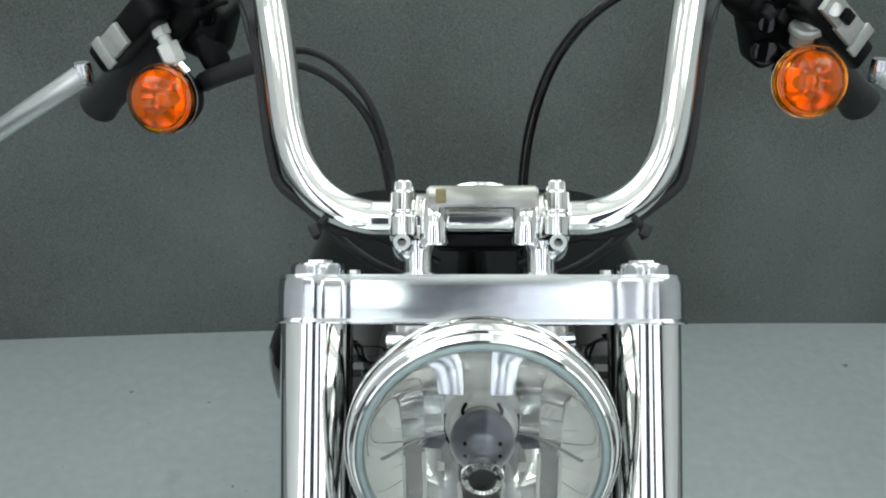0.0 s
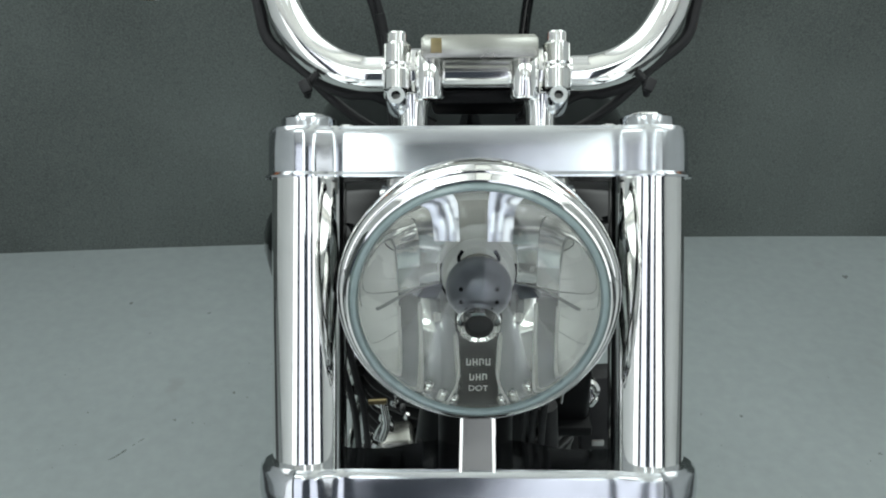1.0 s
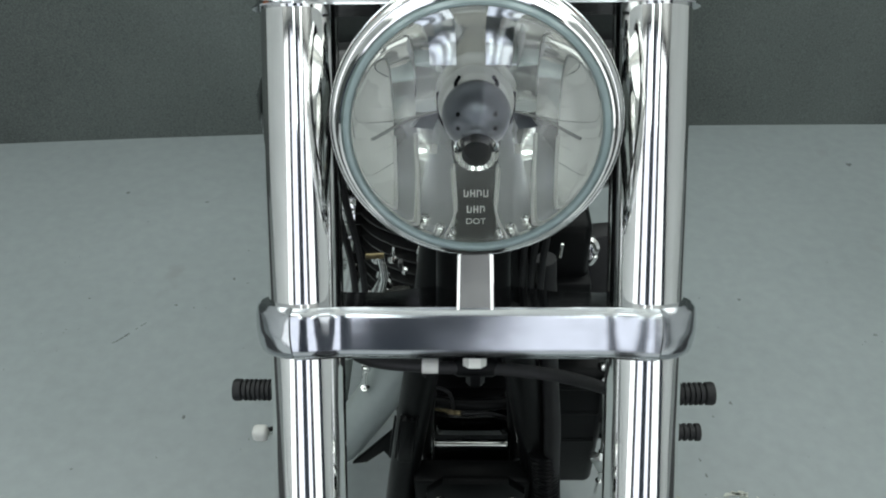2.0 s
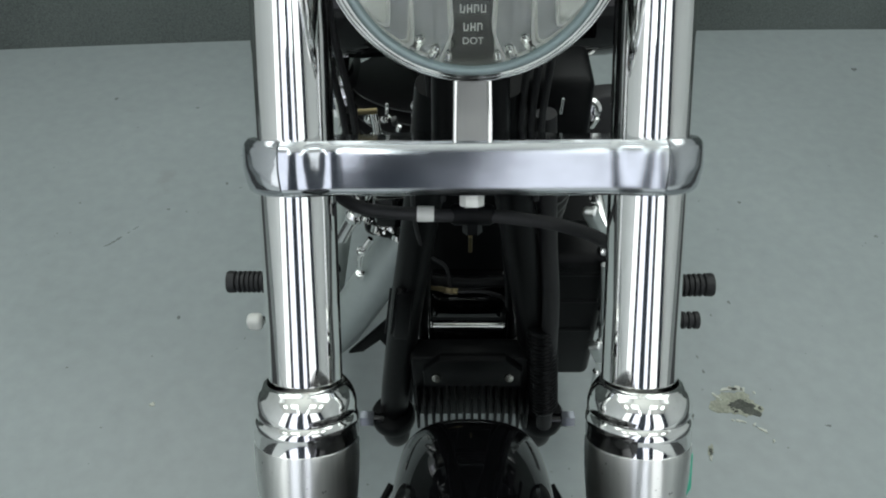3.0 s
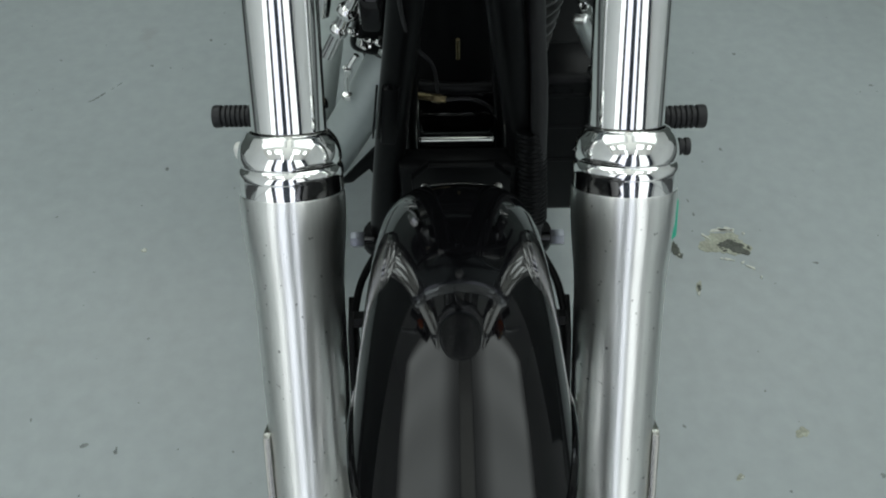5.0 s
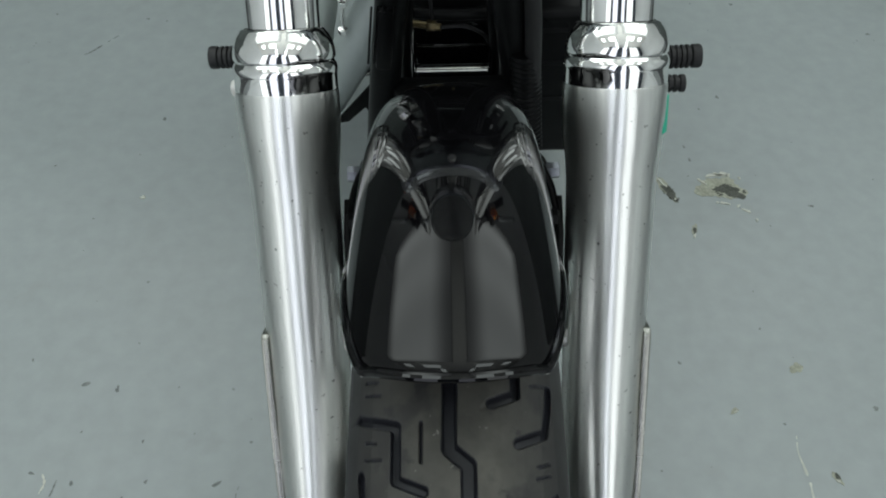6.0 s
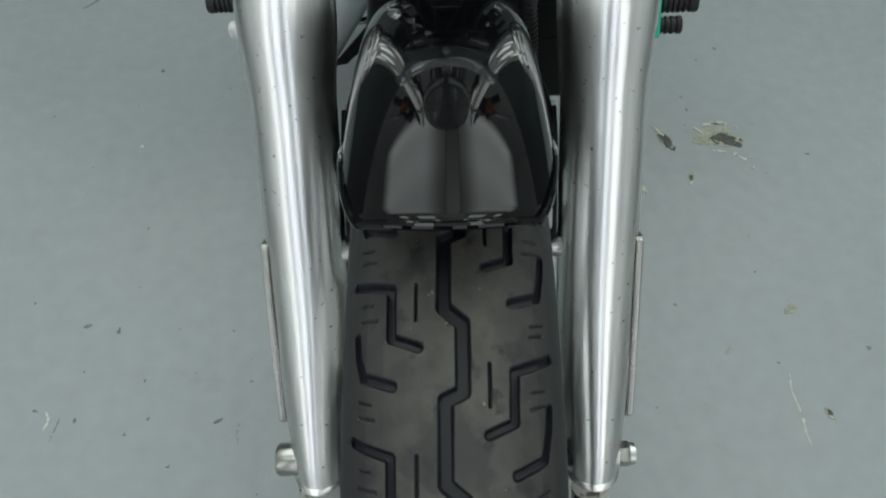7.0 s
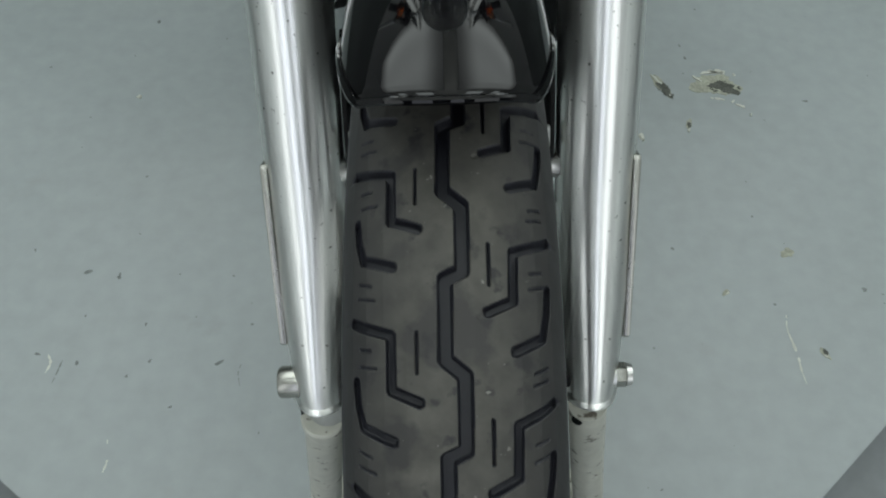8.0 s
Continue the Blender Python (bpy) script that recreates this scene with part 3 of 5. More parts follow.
def risers():
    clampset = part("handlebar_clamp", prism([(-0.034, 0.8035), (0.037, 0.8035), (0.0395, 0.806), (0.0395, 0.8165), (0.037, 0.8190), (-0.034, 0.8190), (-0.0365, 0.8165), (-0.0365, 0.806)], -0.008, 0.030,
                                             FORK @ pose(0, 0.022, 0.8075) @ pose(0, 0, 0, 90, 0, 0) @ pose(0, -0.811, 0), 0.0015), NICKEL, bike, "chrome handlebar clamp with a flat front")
    for side in (-1, 1):
        post = part("riser", lathe([(0, 0.756), (0.0098, 0.756), (0.0098, 0.771), (0.0112, 0.775), (0.0125, 0.779), (0, 0.779)], FORK @ pose(side * 0.043, 0.018, 0), 36), CHROME, bike, "short chrome handlebar riser post")
        part("riser_foot", lathe([(0.0095, 0.7545), (0.0125, 0.7545), (0.0125, 0.757), (0.0095, 0.757)], FORK @ pose(side * 0.043, 0.018, 0), 36), CHROME, post)
        jaw = prism(arc(0, 0, 0.0185, 0, 360, 30)[:-1], -0.0195, 0.0195, turn_to(F(side * 0.0445, BAR_Y, 0.7965), (1, 0, 0)), 0.003)
        part("riser_jaw", jaw, CHROME, post)
        part("riser_lug", lathe([(0, 0), (0.0078, 0), (0.0095, 0.001), (0.0095, 0.0135), (0.0084, 0.0150), (0.0084, 0.0165), (0.0095, 0.0180), (0.0095, 0.0300), (0.0080, 0.0315), (0, 0.0315)], FORK @ pose(side * 0.0530, 0.010, 0.782), 28), CHROME, post)
        part("riser_lug", lathe([(0, 0), (0.0085, 0), (0.0098, 0.002), (0.0098, 0.030), (0.0085, 0.032), (0, 0.032)], FORK @ pose(side * 0.0315, 0.008, 0.7755), 28), CHROME, post)
        head = part("clamp_screw", lathe([(0.0028, 0.0075), (0.0062, 0.0075), (0.0070, 0.0065), (0.0070, 0), (0, 0)], FORK @ pose(side * 0.0530, 0.010, 0.8130), 24), CHROME, post)
        part("screw_socket", hexagon(0.0030, 0.003, 0.0068, FORK @ pose(side * 0.0530, 0.010, 0.8130)), SATIN, head)
        nose = part("pinch_screw", lathe([(0.0030, 0.009), (0.0058, 0.009), (0.0070, 0.007), (0.0074, -0.012), (0, -0.012)], turn_to(F(side * 0.0530, 0.006, 0.7750), FORK.to_3x3() @ Vector((0, -1, 0.25))), 28), ALLOY, post)
        part("screw_socket", lathe([(0, 0.004), (0.0034, 0.004), (0.0034, -0.002)], turn_to(F(side * 0.0530, 0.006, 0.7750), FORK.to_3x3() @ Vector((0, -1, 0.25))), 6), CAST, nose)
    gauge = part("speedometer", lathe([(0, 0.0), (0.030, 0.0), (0.034, 0.004), (0.034, 0.018), (0.0325, 0.0215), (0.029, 0.022), (0.029, 0.019), (0, 0.019)], turn_to(F(0.001, 0.060, 0.7930), FORK.to_3x3() @ Vector((0, 0.35, 1))), 48), CHROME, bike, "round chrome-ringed speedometer")
    part("reset_knob", lathe([(0, 0.010), (0.0028, 0.010), (0.0035, 0.008), (0.0035, 0), (0, 0)], turn_to(F(0.0005, 0.080, 0.8190), (0, 0, 1)), 16), RUBBER, gauge)
    part("gauge_mount", block((0.066, 0.05, 0.02), FORK @ pose(0.001, 0.055, 0.786), 0.004), SATIN, gauge)
    # yellow reflection in the clamp's flat front, built as a thin brass plate
    part("clamp_reflection", prism([(-0.0035, -0.0048), (0.0035, -0.0048), (0.0035, 0.0048), (-0.0035, 0.0048)], 0, 0.0005, FORK @ pose(0, 0.022, 0.8075) @ pose(0, 0, 0, 90, 0, 0) @ pose(-0.0265, 0.0005, 0.0301), 0.0001), BRASS, clampset, "yellow reflection built as a thin plate")


risers()


# ---- headlamp ----
LAMP = pose(0, 0.330, 0.9130, 80.5, 0, 0)  # z points ahead


def headlamp():
    shell = part("headlamp", lathe([(0.0, -0.080), (0.014, -0.078), (0.028, -0.070), (0.042, -0.055), (0.056, -0.035), (0.068, -0.016), (0.075, -0.004), (0.077, 0.0)], LAMP, 64), CHROME, bike, "round chrome headlamp with a clear lens")
    rim = [(0.0760, -0.012), (0.0800, -0.011), (0.0818, -0.007), (0.0824, -0.002), (0.0826, 0.003), (0.0822, 0.0068), (0.0812, 0.0094), (0.0798, 0.0104), (0.0786, 0.0106), (0.0776, 0.0116), (0.0768, 0.0134),
           (0.0760, 0.0146), (0.0750, 0.0148), (0.0742, 0.0136), (0.0738, 0.006)]
    part("headlamp_rim", lathe(rim, LAMP, 96), CHROME, shell, "bright chrome trim ring")
    part("lens_seal", lathe([(0.0744, 0.0115), (0.0743, 0.0140), (0.0736, 0.0158), (0.0721, 0.0168), (0.0706, 0.0166), (0.0696, 0.0148), (0.0692, 0.0090)], LAMP, 72), SEAL, shell, "grey-green edge of the lens")
    dome = [(0.0702, 0.011)] + [(0.0695 * math.sin(radians(a)), 0.0135 + 0.016 * (math.cos(radians(a)))) for a in range(90, -1, -9)]
    inner = [(max(r - 0.0025, 0.0), h - 0.0028) for r, h in dome[::-1]]
    lens = part("headlamp_lens", lathe(dome[:-1] + [(0.0, dome[-1][1])] + inner[1:], LAMP, 72), CLEAR, shell, "clear domed glass lens")
    lens.visible_shadow = False
    # bowl: upright facets in the middle that step at their edges, fans of wedges on both flanks
    def deep(x, y):
        return -0.042 + 0.042 * (x * x + y * y) / 0.069 ** 2

    bowl, plaque = bmesh.new(), bmesh.new()
    edges = (-0.042, -0.0305, -0.020, -0.011, -0.006, 0.0, 0.006, 0.011, 0.020, 0.0305, 0.042)
    for x0, x1 in zip(edges, edges[1:]):
        mid = (x0 + x1) / 2
        narrow = abs(mid) < 0.012
        for half, rows_y in ((-1, ((0.0, 1.0),)), (1, ((0.0, 1.0),) if narrow else ((0.0, 0.22), (0.22, 1.0)))):
            for y0, y1 in rows_y:
                cols = []
                sheet = plaque if half < 0 and abs(mid) < 0.012 else bowl
                for i in range(5):
                    x = x0 + (x1 - x0) * i / 4
                    high = math.sqrt(max(0.0, 0.069 ** 2 - x * x)) + 0.0005
                    xq = mid + (x - mid) * (0.35 if abs(mid) < 0.035 else 0.6)
                    col = []
                    for j in range(9):
                        y = half * high * (y0 + (y1 - y0) * j / 8)
                        ym = half * high * (y0 + y1) / 2
                        yq = y if half < 0 else 0.006 + 0.90 * (ym + (y - ym) * 0.85)
                        col.append(sheet.verts.new(LAMP @ Vector((x, y, deep(xq, yq)))))
                    cols.append(col)
                for a, b in zip(cols, cols[1:]):
                    for j in range(8):
                        sheet.faces.new((a[j], b[j], b[j + 1], a[j + 1]) if half > 0 else (b[j], a[j], a[j + 1], b[j + 1]))
    part("reflector_bowl", bowl, ALLOY_BOWL, shell, "faceted mirror bowl", 30)
    part("bowl_plaque", plaque, NICKEL, shell, "darker plate with the markings", 30)
    steps = (-52.5, -44, -36, -27, -17, -8, 0, 9, 19, 28, 36, 44, 52.5)
    for sx in (-1, 1):
        flank = bmesh.new()
        for n, (a0, a1) in enumerate(zip(steps, steps[1:])):
            grid = []
            for k in range(4):
                a = radians(a0 + (a1 - a0) * k / 3)
                inner = 0.042 / math.cos(a)
                row = []
                for q in range(5):
                    r = inner + (0.0694 - inner) * q / 4
                    lean = (0.5 - k / 3) * (0.0016 if n % 2 else -0.0022) * (q / 4)
                    step = 0.0022 * ((q / 4) if n % 3 == 1 else (1 - q / 4) if n % 3 == 2 else 0.3)
                    row.append(flank.verts.new(LAMP @ Vector((sx * r * math.cos(a), r * math.sin(a), deep(r, 0) * 0.96 - 0.001 + lean + step))))
                grid.append(row)
            for a, b in zip(grid, grid[1:]):
                for q in range(4):
                    flank.faces.new((a[q], a[q + 1], b[q + 1], b[q]) if sx > 0 else (b[q], b[q + 1], a[q + 1], a[q]))
        part("bowl_flank", flank, BOWL_SATIN, shell, "satin outer wedges of the bowl", 30)

    def on_bowl(x, y, lift=0.0015):
        return LAMP @ Vector((x, y, deep(x, y) + 0.002 * (x * x + y * y) / 0.069 ** 2 + lift))
    # ridge glints painted in: white on the lower ribs, grey on the upper
    for x in (-0.042, -0.0305, 0.0305, 0.042):
        part("bowl_rib", rod([on_bowl(x, y) for y in (-0.008, -0.03, -0.047 if abs(x) > 0.035 else -0.058)], 0.0009, 6), WHITE, shell)
        part("bowl_rib", rod([on_bowl(x, y) for y in (0.012, 0.03, 0.047 if abs(x) > 0.035 else 0.056)], 0.0004, 6), CAST, shell)
    for sx in (-1, 1):
        part("bowl_rib", rod([on_bowl(sx * x, y, 0.006) for x, y in ((0.0115, -0.024), (0.0110, -0.036), (0.0105, -0.046), (0.0125, -0.054), (0.0170, -0.062))], 0.0008, 6), WHITE, shell)
        part("bowl_wire", rod([on_bowl(sx * 0.018, 0.002), on_bowl(sx * 0.034, 0.0), on_bowl(sx * 0.053, -0.008)], 0.0008, 8), CAST, shell)
        fin = [(0.018, 0.003), (0.028, 0.001), (0.032, -0.004), (0.022, -0.006)]
        blade = bmesh.new()
        low = [blade.verts.new(on_bowl(sx * x, y, 0.003)) for x, y in fin]
        top = [blade.verts.new(on_bowl(sx * x, y, 0.0038)) for x, y in fin]
        blade.faces.new(top)
        blade.faces.new(low[::-1])
        for k in range(4):
            blade.faces.new((low[k], low[(k + 1) % 4], top[(k + 1) % 4], top[k]))
        bmesh.ops.recalc_face_normals(blade, faces=blade.faces)
        part("shield_wing", blade, SHIELD, shell, "flat grey strut of the bulb shield")
        part("bowl_clip", block((0.003, 0.005, 0.002), LAMP @ pose(sx * 0.0215, -0.016, deep(0.0215, 0.016) + 0.004), 0.0006), WHITE, shell)
        for k, (x, y) in enumerate(((0.019, -0.057), (0.027, -0.052), (0.013, -0.060))):
            part("bowl_stud", lathe([(0, 0.003), (0.0022, 0.002), (0.003, -0.001), (0, -0.001)], turn_to(on_bowl(sx * x, y, 0.002), LAMP.to_3x3() @ Vector((0, 0.5, 1))), 10), CHROME, shell)
    # two flat mirrors added above the bulb, turned to show the long ceiling lights
    for x, aim in ((-0.0165, Vector((-0.386, -1.85, 2.77))), (0.0110, Vector((0.594, -1.85, 2.73)))):
        mid = LAMP @ Vector((x, 0.0410, -0.0205))
        ahead = ((aim - mid).normalized() + (Vector((-0.009, -0.064, 1.20)) - mid).normalized()).normalized()
        across = (Vector((1, 0, 0)) - ahead * ahead.x).normalized()
        turned = Matrix((across, ahead.cross(across), ahead)).transposed().to_4x4()
        part("aimed_mirror", block((0.0135, 0.022, 0.0016), Matrix.Translation(mid) @ turned, 0.0003), ALLOY, shell, "flat mirror added to the bowl to show the ceiling lights")
    # bulb: collar, cap and dark tip
    CAP, TIP = LAMP @ pose(0, 0.008, 0.010), LAMP @ pose(0, -0.0065, 0.008, 12, 0, 0)
    collar = part("bulb_collar", lathe([(0.0125, -0.070), (0.0175, -0.070), (0.0195, -0.052), (0.0190, -0.047), (0.0170, -0.0445), (0.0140, -0.0440), (0.0125, -0.047)], LAMP @ pose(0, 0.008, 0.018), 40), PALE, shell, "pale grey bulb collar")
    # dark ring that draws the collar's outline
    part("collar_outline", lathe([(0.0185, -0.060), (0.0212, -0.060), (0.0212, -0.055), (0.0185, -0.055)], LAMP @ pose(0, 0.008, 0.018), 40), SATIN, collar, "dark ring that outlines the collar")
    part("bulb_base", lathe([(0, -0.052), (0.0105, -0.052), (0.0105, -0.040), (0.0090, -0.037), (0, -0.037)], LAMP @ pose(0, 0.010, 0.018), 28), BEIGE, collar, "tan bulb base")
    for k in (-1, 1):
        part("bulb_clip", rod([LAMP @ Vector((k * 0.0085, 0.024, -0.023)), LAMP @ Vector((k * 0.0105, 0.021, -0.020)), LAMP @ Vector((k * 0.0090, 0.017, -0.019))], 0.0010, 8), SATIN, collar)
    cap = part("bulb_cap", lathe([(0.0180 * math.sin(radians(a)), -0.0165 - 0.0180 * math.cos(radians(a))) for a in range(0, 160, 10)] + [(0.0, 0.0008)], CAP, 40), SHIELD, shell, "round grey bulb shield with small holes")
    for a in (20, 160, 205, 245, 270, 295, 335):
        way = Vector((math.cos(radians(a)), math.sin(radians(a)), 1.5)).normalized()
        part("shield_hole", lathe([(0, 0.0006), (0.0014, 0.0006), (0.0018, -0.001)], turn_to(CAP @ (Vector((0, 0, -0.0175)) + way * 0.0183), LAMP.to_3x3() @ way), 10), SATIN, cap)
    part("bulb_tip_ring", lathe([(0.0078, 0.0005), (0.0105, 0.0005), (0.0118, 0.004), (0.0118, 0.0085), (0.0100, 0.011), (0.0078, 0.0098), (0.0078, 0.0005)], TIP, 36), CHROME, cap)
    part("bulb_tip", lathe([(0.0078, 0.006), (0.006, 0.0045), (0, 0.004)], TIP, 24), SATIN, cap, "black bulb tip")
    # markings on the lower part: two lines that cannot be read, then DOT
    for row, (y, z, n, w) in enumerate(((-0.0360, -0.001, 4, 0.0032), (-0.0455, 0.001, 3, 0.0032))):
        bm = bmesh.new()
        for k in range(n):
            x = (k - (n - 1) / 2) * w * 1.12
            block((0.0007, 0.0046, 0.0006), LAMP @ pose(x - 0.0010, y, z), 0.0002, bm, 1)
            block((0.0007, 0.0046 if k % 2 else 0.0030, 0.0006), LAMP @ pose(x + 0.0010, y, z), 0.0002, bm, 1)
            block((0.0022, 0.0008, 0.0006), LAMP @ pose(x, y + 0.0018 * (k % 3 - 1), z + 0.0002), 0.0002, bm, 1)
        part("lens_marking", bm, WHITE, shell, "line of small pale marks")
    curve = bpy.data.curves.new("lens_word", "FONT")
    curve.body, curve.size, curve.extrude, curve.align_x = "DOT", 0.0052, 0.0003, "CENTER"
    text = new("lens_word_source", curve)
    bpy.context.view_layer.update()
    me = bpy.data.meshes.new_from_object(text.evaluated_get(bpy.context.evaluated_depsgraph_get()))
    bm = bmesh.new()
    bm.from_mesh(me)
    bmesh.ops.transform(bm, matrix=LAMP @ pose(0, -0.0545, 0.003, 0, 0, 0), verts=bm.verts)
    bpy.data.objects.remove(text)
    part("lens_word", bm, WHITE, shell, "the moulded word DOT")


headlamp()


# ---- front wheel ----
AX = Matrix.Translation((0, 0, AXLE)) @ pose(0, 0, 0, 0, 90, 0)  # z along the axle


def tyre():
    """A road tyre; zigzag middle groove, bent side grooves and slits sunk into the crown."""
    prof = [(0.0, 0.331), (0.01, 0.3304), (0.02, 0.3284), (0.03, 0.3246), (0.038, 0.3196), (0.045, 0.3115), (0.050, 0.3010), (0.0535, 0.288), (0.0545, 0.276), (0.052, 0.260), (0.045, 0.2475), (0.038, 0.2425)]
    px_, pr_ = np.array([p[0] for p in prof]), np.array([p[1] for p in prof])
    length = np.concatenate([[0], np.cumsum(np.hypot(np.diff(px_), np.diff(pr_)))])
    tread = np.linspace(0, 0.052, 100)
    s = np.concatenate([tread, np.linspace(0.056, length[-1], 10)])
    s = np.concatenate([-s[:0:-1], s])
    x = np.sign(s) * np.interp(np.abs(s), length, px_)
    r = np.interp(np.abs(s), length, pr_)
    phi = np.concatenate([np.arange(-26, 112, 0.115), np.arange(112, 334, 1.25)])
    n = len(phi)
    period = 360.0 / 27
    X, PH = np.meshgrid(s, np.mod(phi, period))
    scale = radians(1) * 0.328

    def dist(line):
        best = np.full(X.shape, 1.0)
        for shift in (-2, -1, 0, 1):
            for (x0, a0), (x1, a1) in zip(line, line[1:]):
                ax_, ay_, bx_, by_ = x0, (a0 + shift * period) * scale, x1, (a1 + shift * period) * scale
                dx, dy = bx_ - ax_, by_ - ay_
                t = np.clip(((X - ax_) * dx + (PH * scale - ay_) * dy) / (dx * dx + dy * dy), 0, 1)
                best = np.minimum(best, np.hypot(X - ax_ - t * dx, PH * scale - ay_ - t * dy))
        return best
    zig = [(-0.0027, 5.6), (-0.0030, 11.7), (0.0052, 12.9), (0.0050, 18.3), (-0.0027, 5.6 + period)]
    left_z = [(-0.0500, 8.4), (-0.0425, 8.9), (-0.0275, 9.7), (-0.0272, 13.9), (-0.0145, 14.8)]
    left_stub = [(-0.0478, 13.2), (-0.0465, 15.0), (-0.0430, 16.7), (-0.0268, 17.7)]
    right_z = [(0.0500, 15.2), (0.0455, 15.6), (0.0285, 16.7), (0.0277, 20.6), (0.0160, 21.5)]
    right_stub = [(0.0484, 19.4), (0.0470, 21.2), (0.0435, 23.4), (0.0282, 24.5)]
    depth = np.zeros(X.shape)
    for line, half, deep in ((zig, 0.0031, 0.0062), (left_z, 0.0021, 0.0052), (left_stub, 0.0022, 0.0048), (right_z, 0.0021, 0.0052), (right_stub, 0.0022, 0.0048),
                             ([(-0.0155, 9.6), (-0.0156, 12.6)], 0.0005, 0.0040), ([(0.0168, 16.2), (0.0166, 19.4)], 0.0005, 0.0040),
                             ([(-0.045, 10.6), (-0.038, 10.8)], 0.0005, 0.0020), ([(-0.045, 12.0), (-0.035, 12.2)], 0.0005, 0.0020), ([(-0.046, 18.6), (-0.038, 19.0)], 0.0005, 0.0020), ([(-0.046, 19.8), (-0.036, 20.2)], 0.0005, 0.0020),
                             ([(0.046, 13.4), (0.037, 13.8)], 0.0005, 0.0020), ([(0.045, 18.0), (0.037, 18.3)], 0.0005, 0.0020), ([(0.046, 19.2), (0.036, 19.6)], 0.0005, 0.0020), ([(0.046, 25.8), (0.038, 26.2)], 0.0005, 0.0020),
                             ([(-0.0115, 15.0), (-0.0105, 15.1)], 0.0011, 0.0005), ([(0.0128, 21.8), (0.0120, 21.9)], 0.0011, 0.0005)):
        d = dist(line)
        depth = np.maximum(depth, deep * np.clip((half + 0.0004 - d) / 0.0009, 0, 1))
    R = r[None, :] - depth
    ang = np.radians(phi)[:, None]
    verts = np.stack([np.broadcast_to(x[None, :], R.shape), -R * np.sin(ang), AXLE + R * np.cos(ang)], 2).reshape(-1, 3)
    w = len(s)
    i, j = np.meshgrid(np.arange(n), np.arange(w - 1), indexing="ij")
    a, b = i * w + j, ((i + 1) % n) * w + j
    faces = np.stack([a, a + 1, b + 1, b], 2).reshape(-1, 4)
    me = bpy.data.meshes.new("tyre")
    me.from_pydata((verts - np.array([0, 0, AXLE])).tolist(), [], faces.tolist())
    me.materials.append(TREAD)
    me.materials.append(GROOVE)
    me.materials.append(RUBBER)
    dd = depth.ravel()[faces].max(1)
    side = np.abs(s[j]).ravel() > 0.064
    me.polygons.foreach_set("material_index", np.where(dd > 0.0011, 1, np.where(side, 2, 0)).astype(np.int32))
    me.polygons.foreach_set("use_smooth", np.ones(len(faces), dtype=bool))
    ob = new("tyre", me)
    ob.parent, ob.location = wheel, Vector((0, 0, AXLE)) - MIDS[wheel.name]
    MIDS[ob.name] = Vector((0, 0, AXLE))
    return tagged(ob, "worn dusty black tyre with a zigzag groove")


wheel = part("front_wheel", lathe([(0.030, -0.035), (0.045, -0.033), (0.045, -0.02), (0.030, -0.015), (0.028, 0.015), (0.045, 0.02), (0.045, 0.033), (0.030, 0.035)], AX, 40), SATIN, bike, "front wheel with a worn street tyre")
part("rim", lathe([(0.243, -0.040), (0.249, -0.041), (0.250, -0.037), (0.238, -0.030), (0.226, -0.014), (0.226, 0.014), (0.238, 0.030), (0.250, 0.037), (0.249, 0.041), (0.243, 0.040), (0.228, 0.030),
                   (0.216, 0.012), (0.216, -0.012), (0.228, -0.030), (0.243, -0.040)], AX, 96), SATIN, wheel, "dark wheel rim")
for k in range(9):
    a = radians(40 * k + 12)
    ways = [Vector((0, -q * math.sin(a), AXLE + q * math.cos(a))) for q in (0.040, 0.12, 0.222)]
    part("spoke", rod(ways, (0.014, 0.010), 8, per=2), SATIN, wheel)
tyre()
part("brake_disc", lathe([(0.075, 0.0), (0.145, 0.0), (0.146, 0.002), (0.145, 0.004), (0.075, 0.004), (0.075, 0.0)], AX @ pose(0, 0, -0.068), 64), STEEL, wheel, "steel brake disc")
axle = part("front_axle", lathe([(0, -0.128), (0.0095, -0.128), (0.0095, 0.130), (0, 0.130)], AX, 24), SATIN, bike, "dark front axle")
part("axle_head", lathe([(0, -0.0095), (0.0118, -0.0095), (0.0132, -0.0075), (0.0132, 0.008), (0.0120, 0.0095), (0, 0.0095)], AX @ pose(0, 0, -0.1345), 36), NICKEL, axle, "round steel axle head")
part("axle_washer", lathe([(0, 0), (0.0115, 0), (0.0115, 0.003), (0, 0.003)], AX @ pose(0, 0, 0.1265), 28), STEEL, axle)
part("axle_nut", hexagon(0.0102, 0.1295, 0.1385, AX), NICKEL, axle, "hexagonal axle nut")
part("axle_end", lathe([(0, 0), (0.0095, 0), (0.0085, 0.0045), (0, 0.0045)], AX @ pose(0, 0, 0.1385), 20), STEEL, axle)


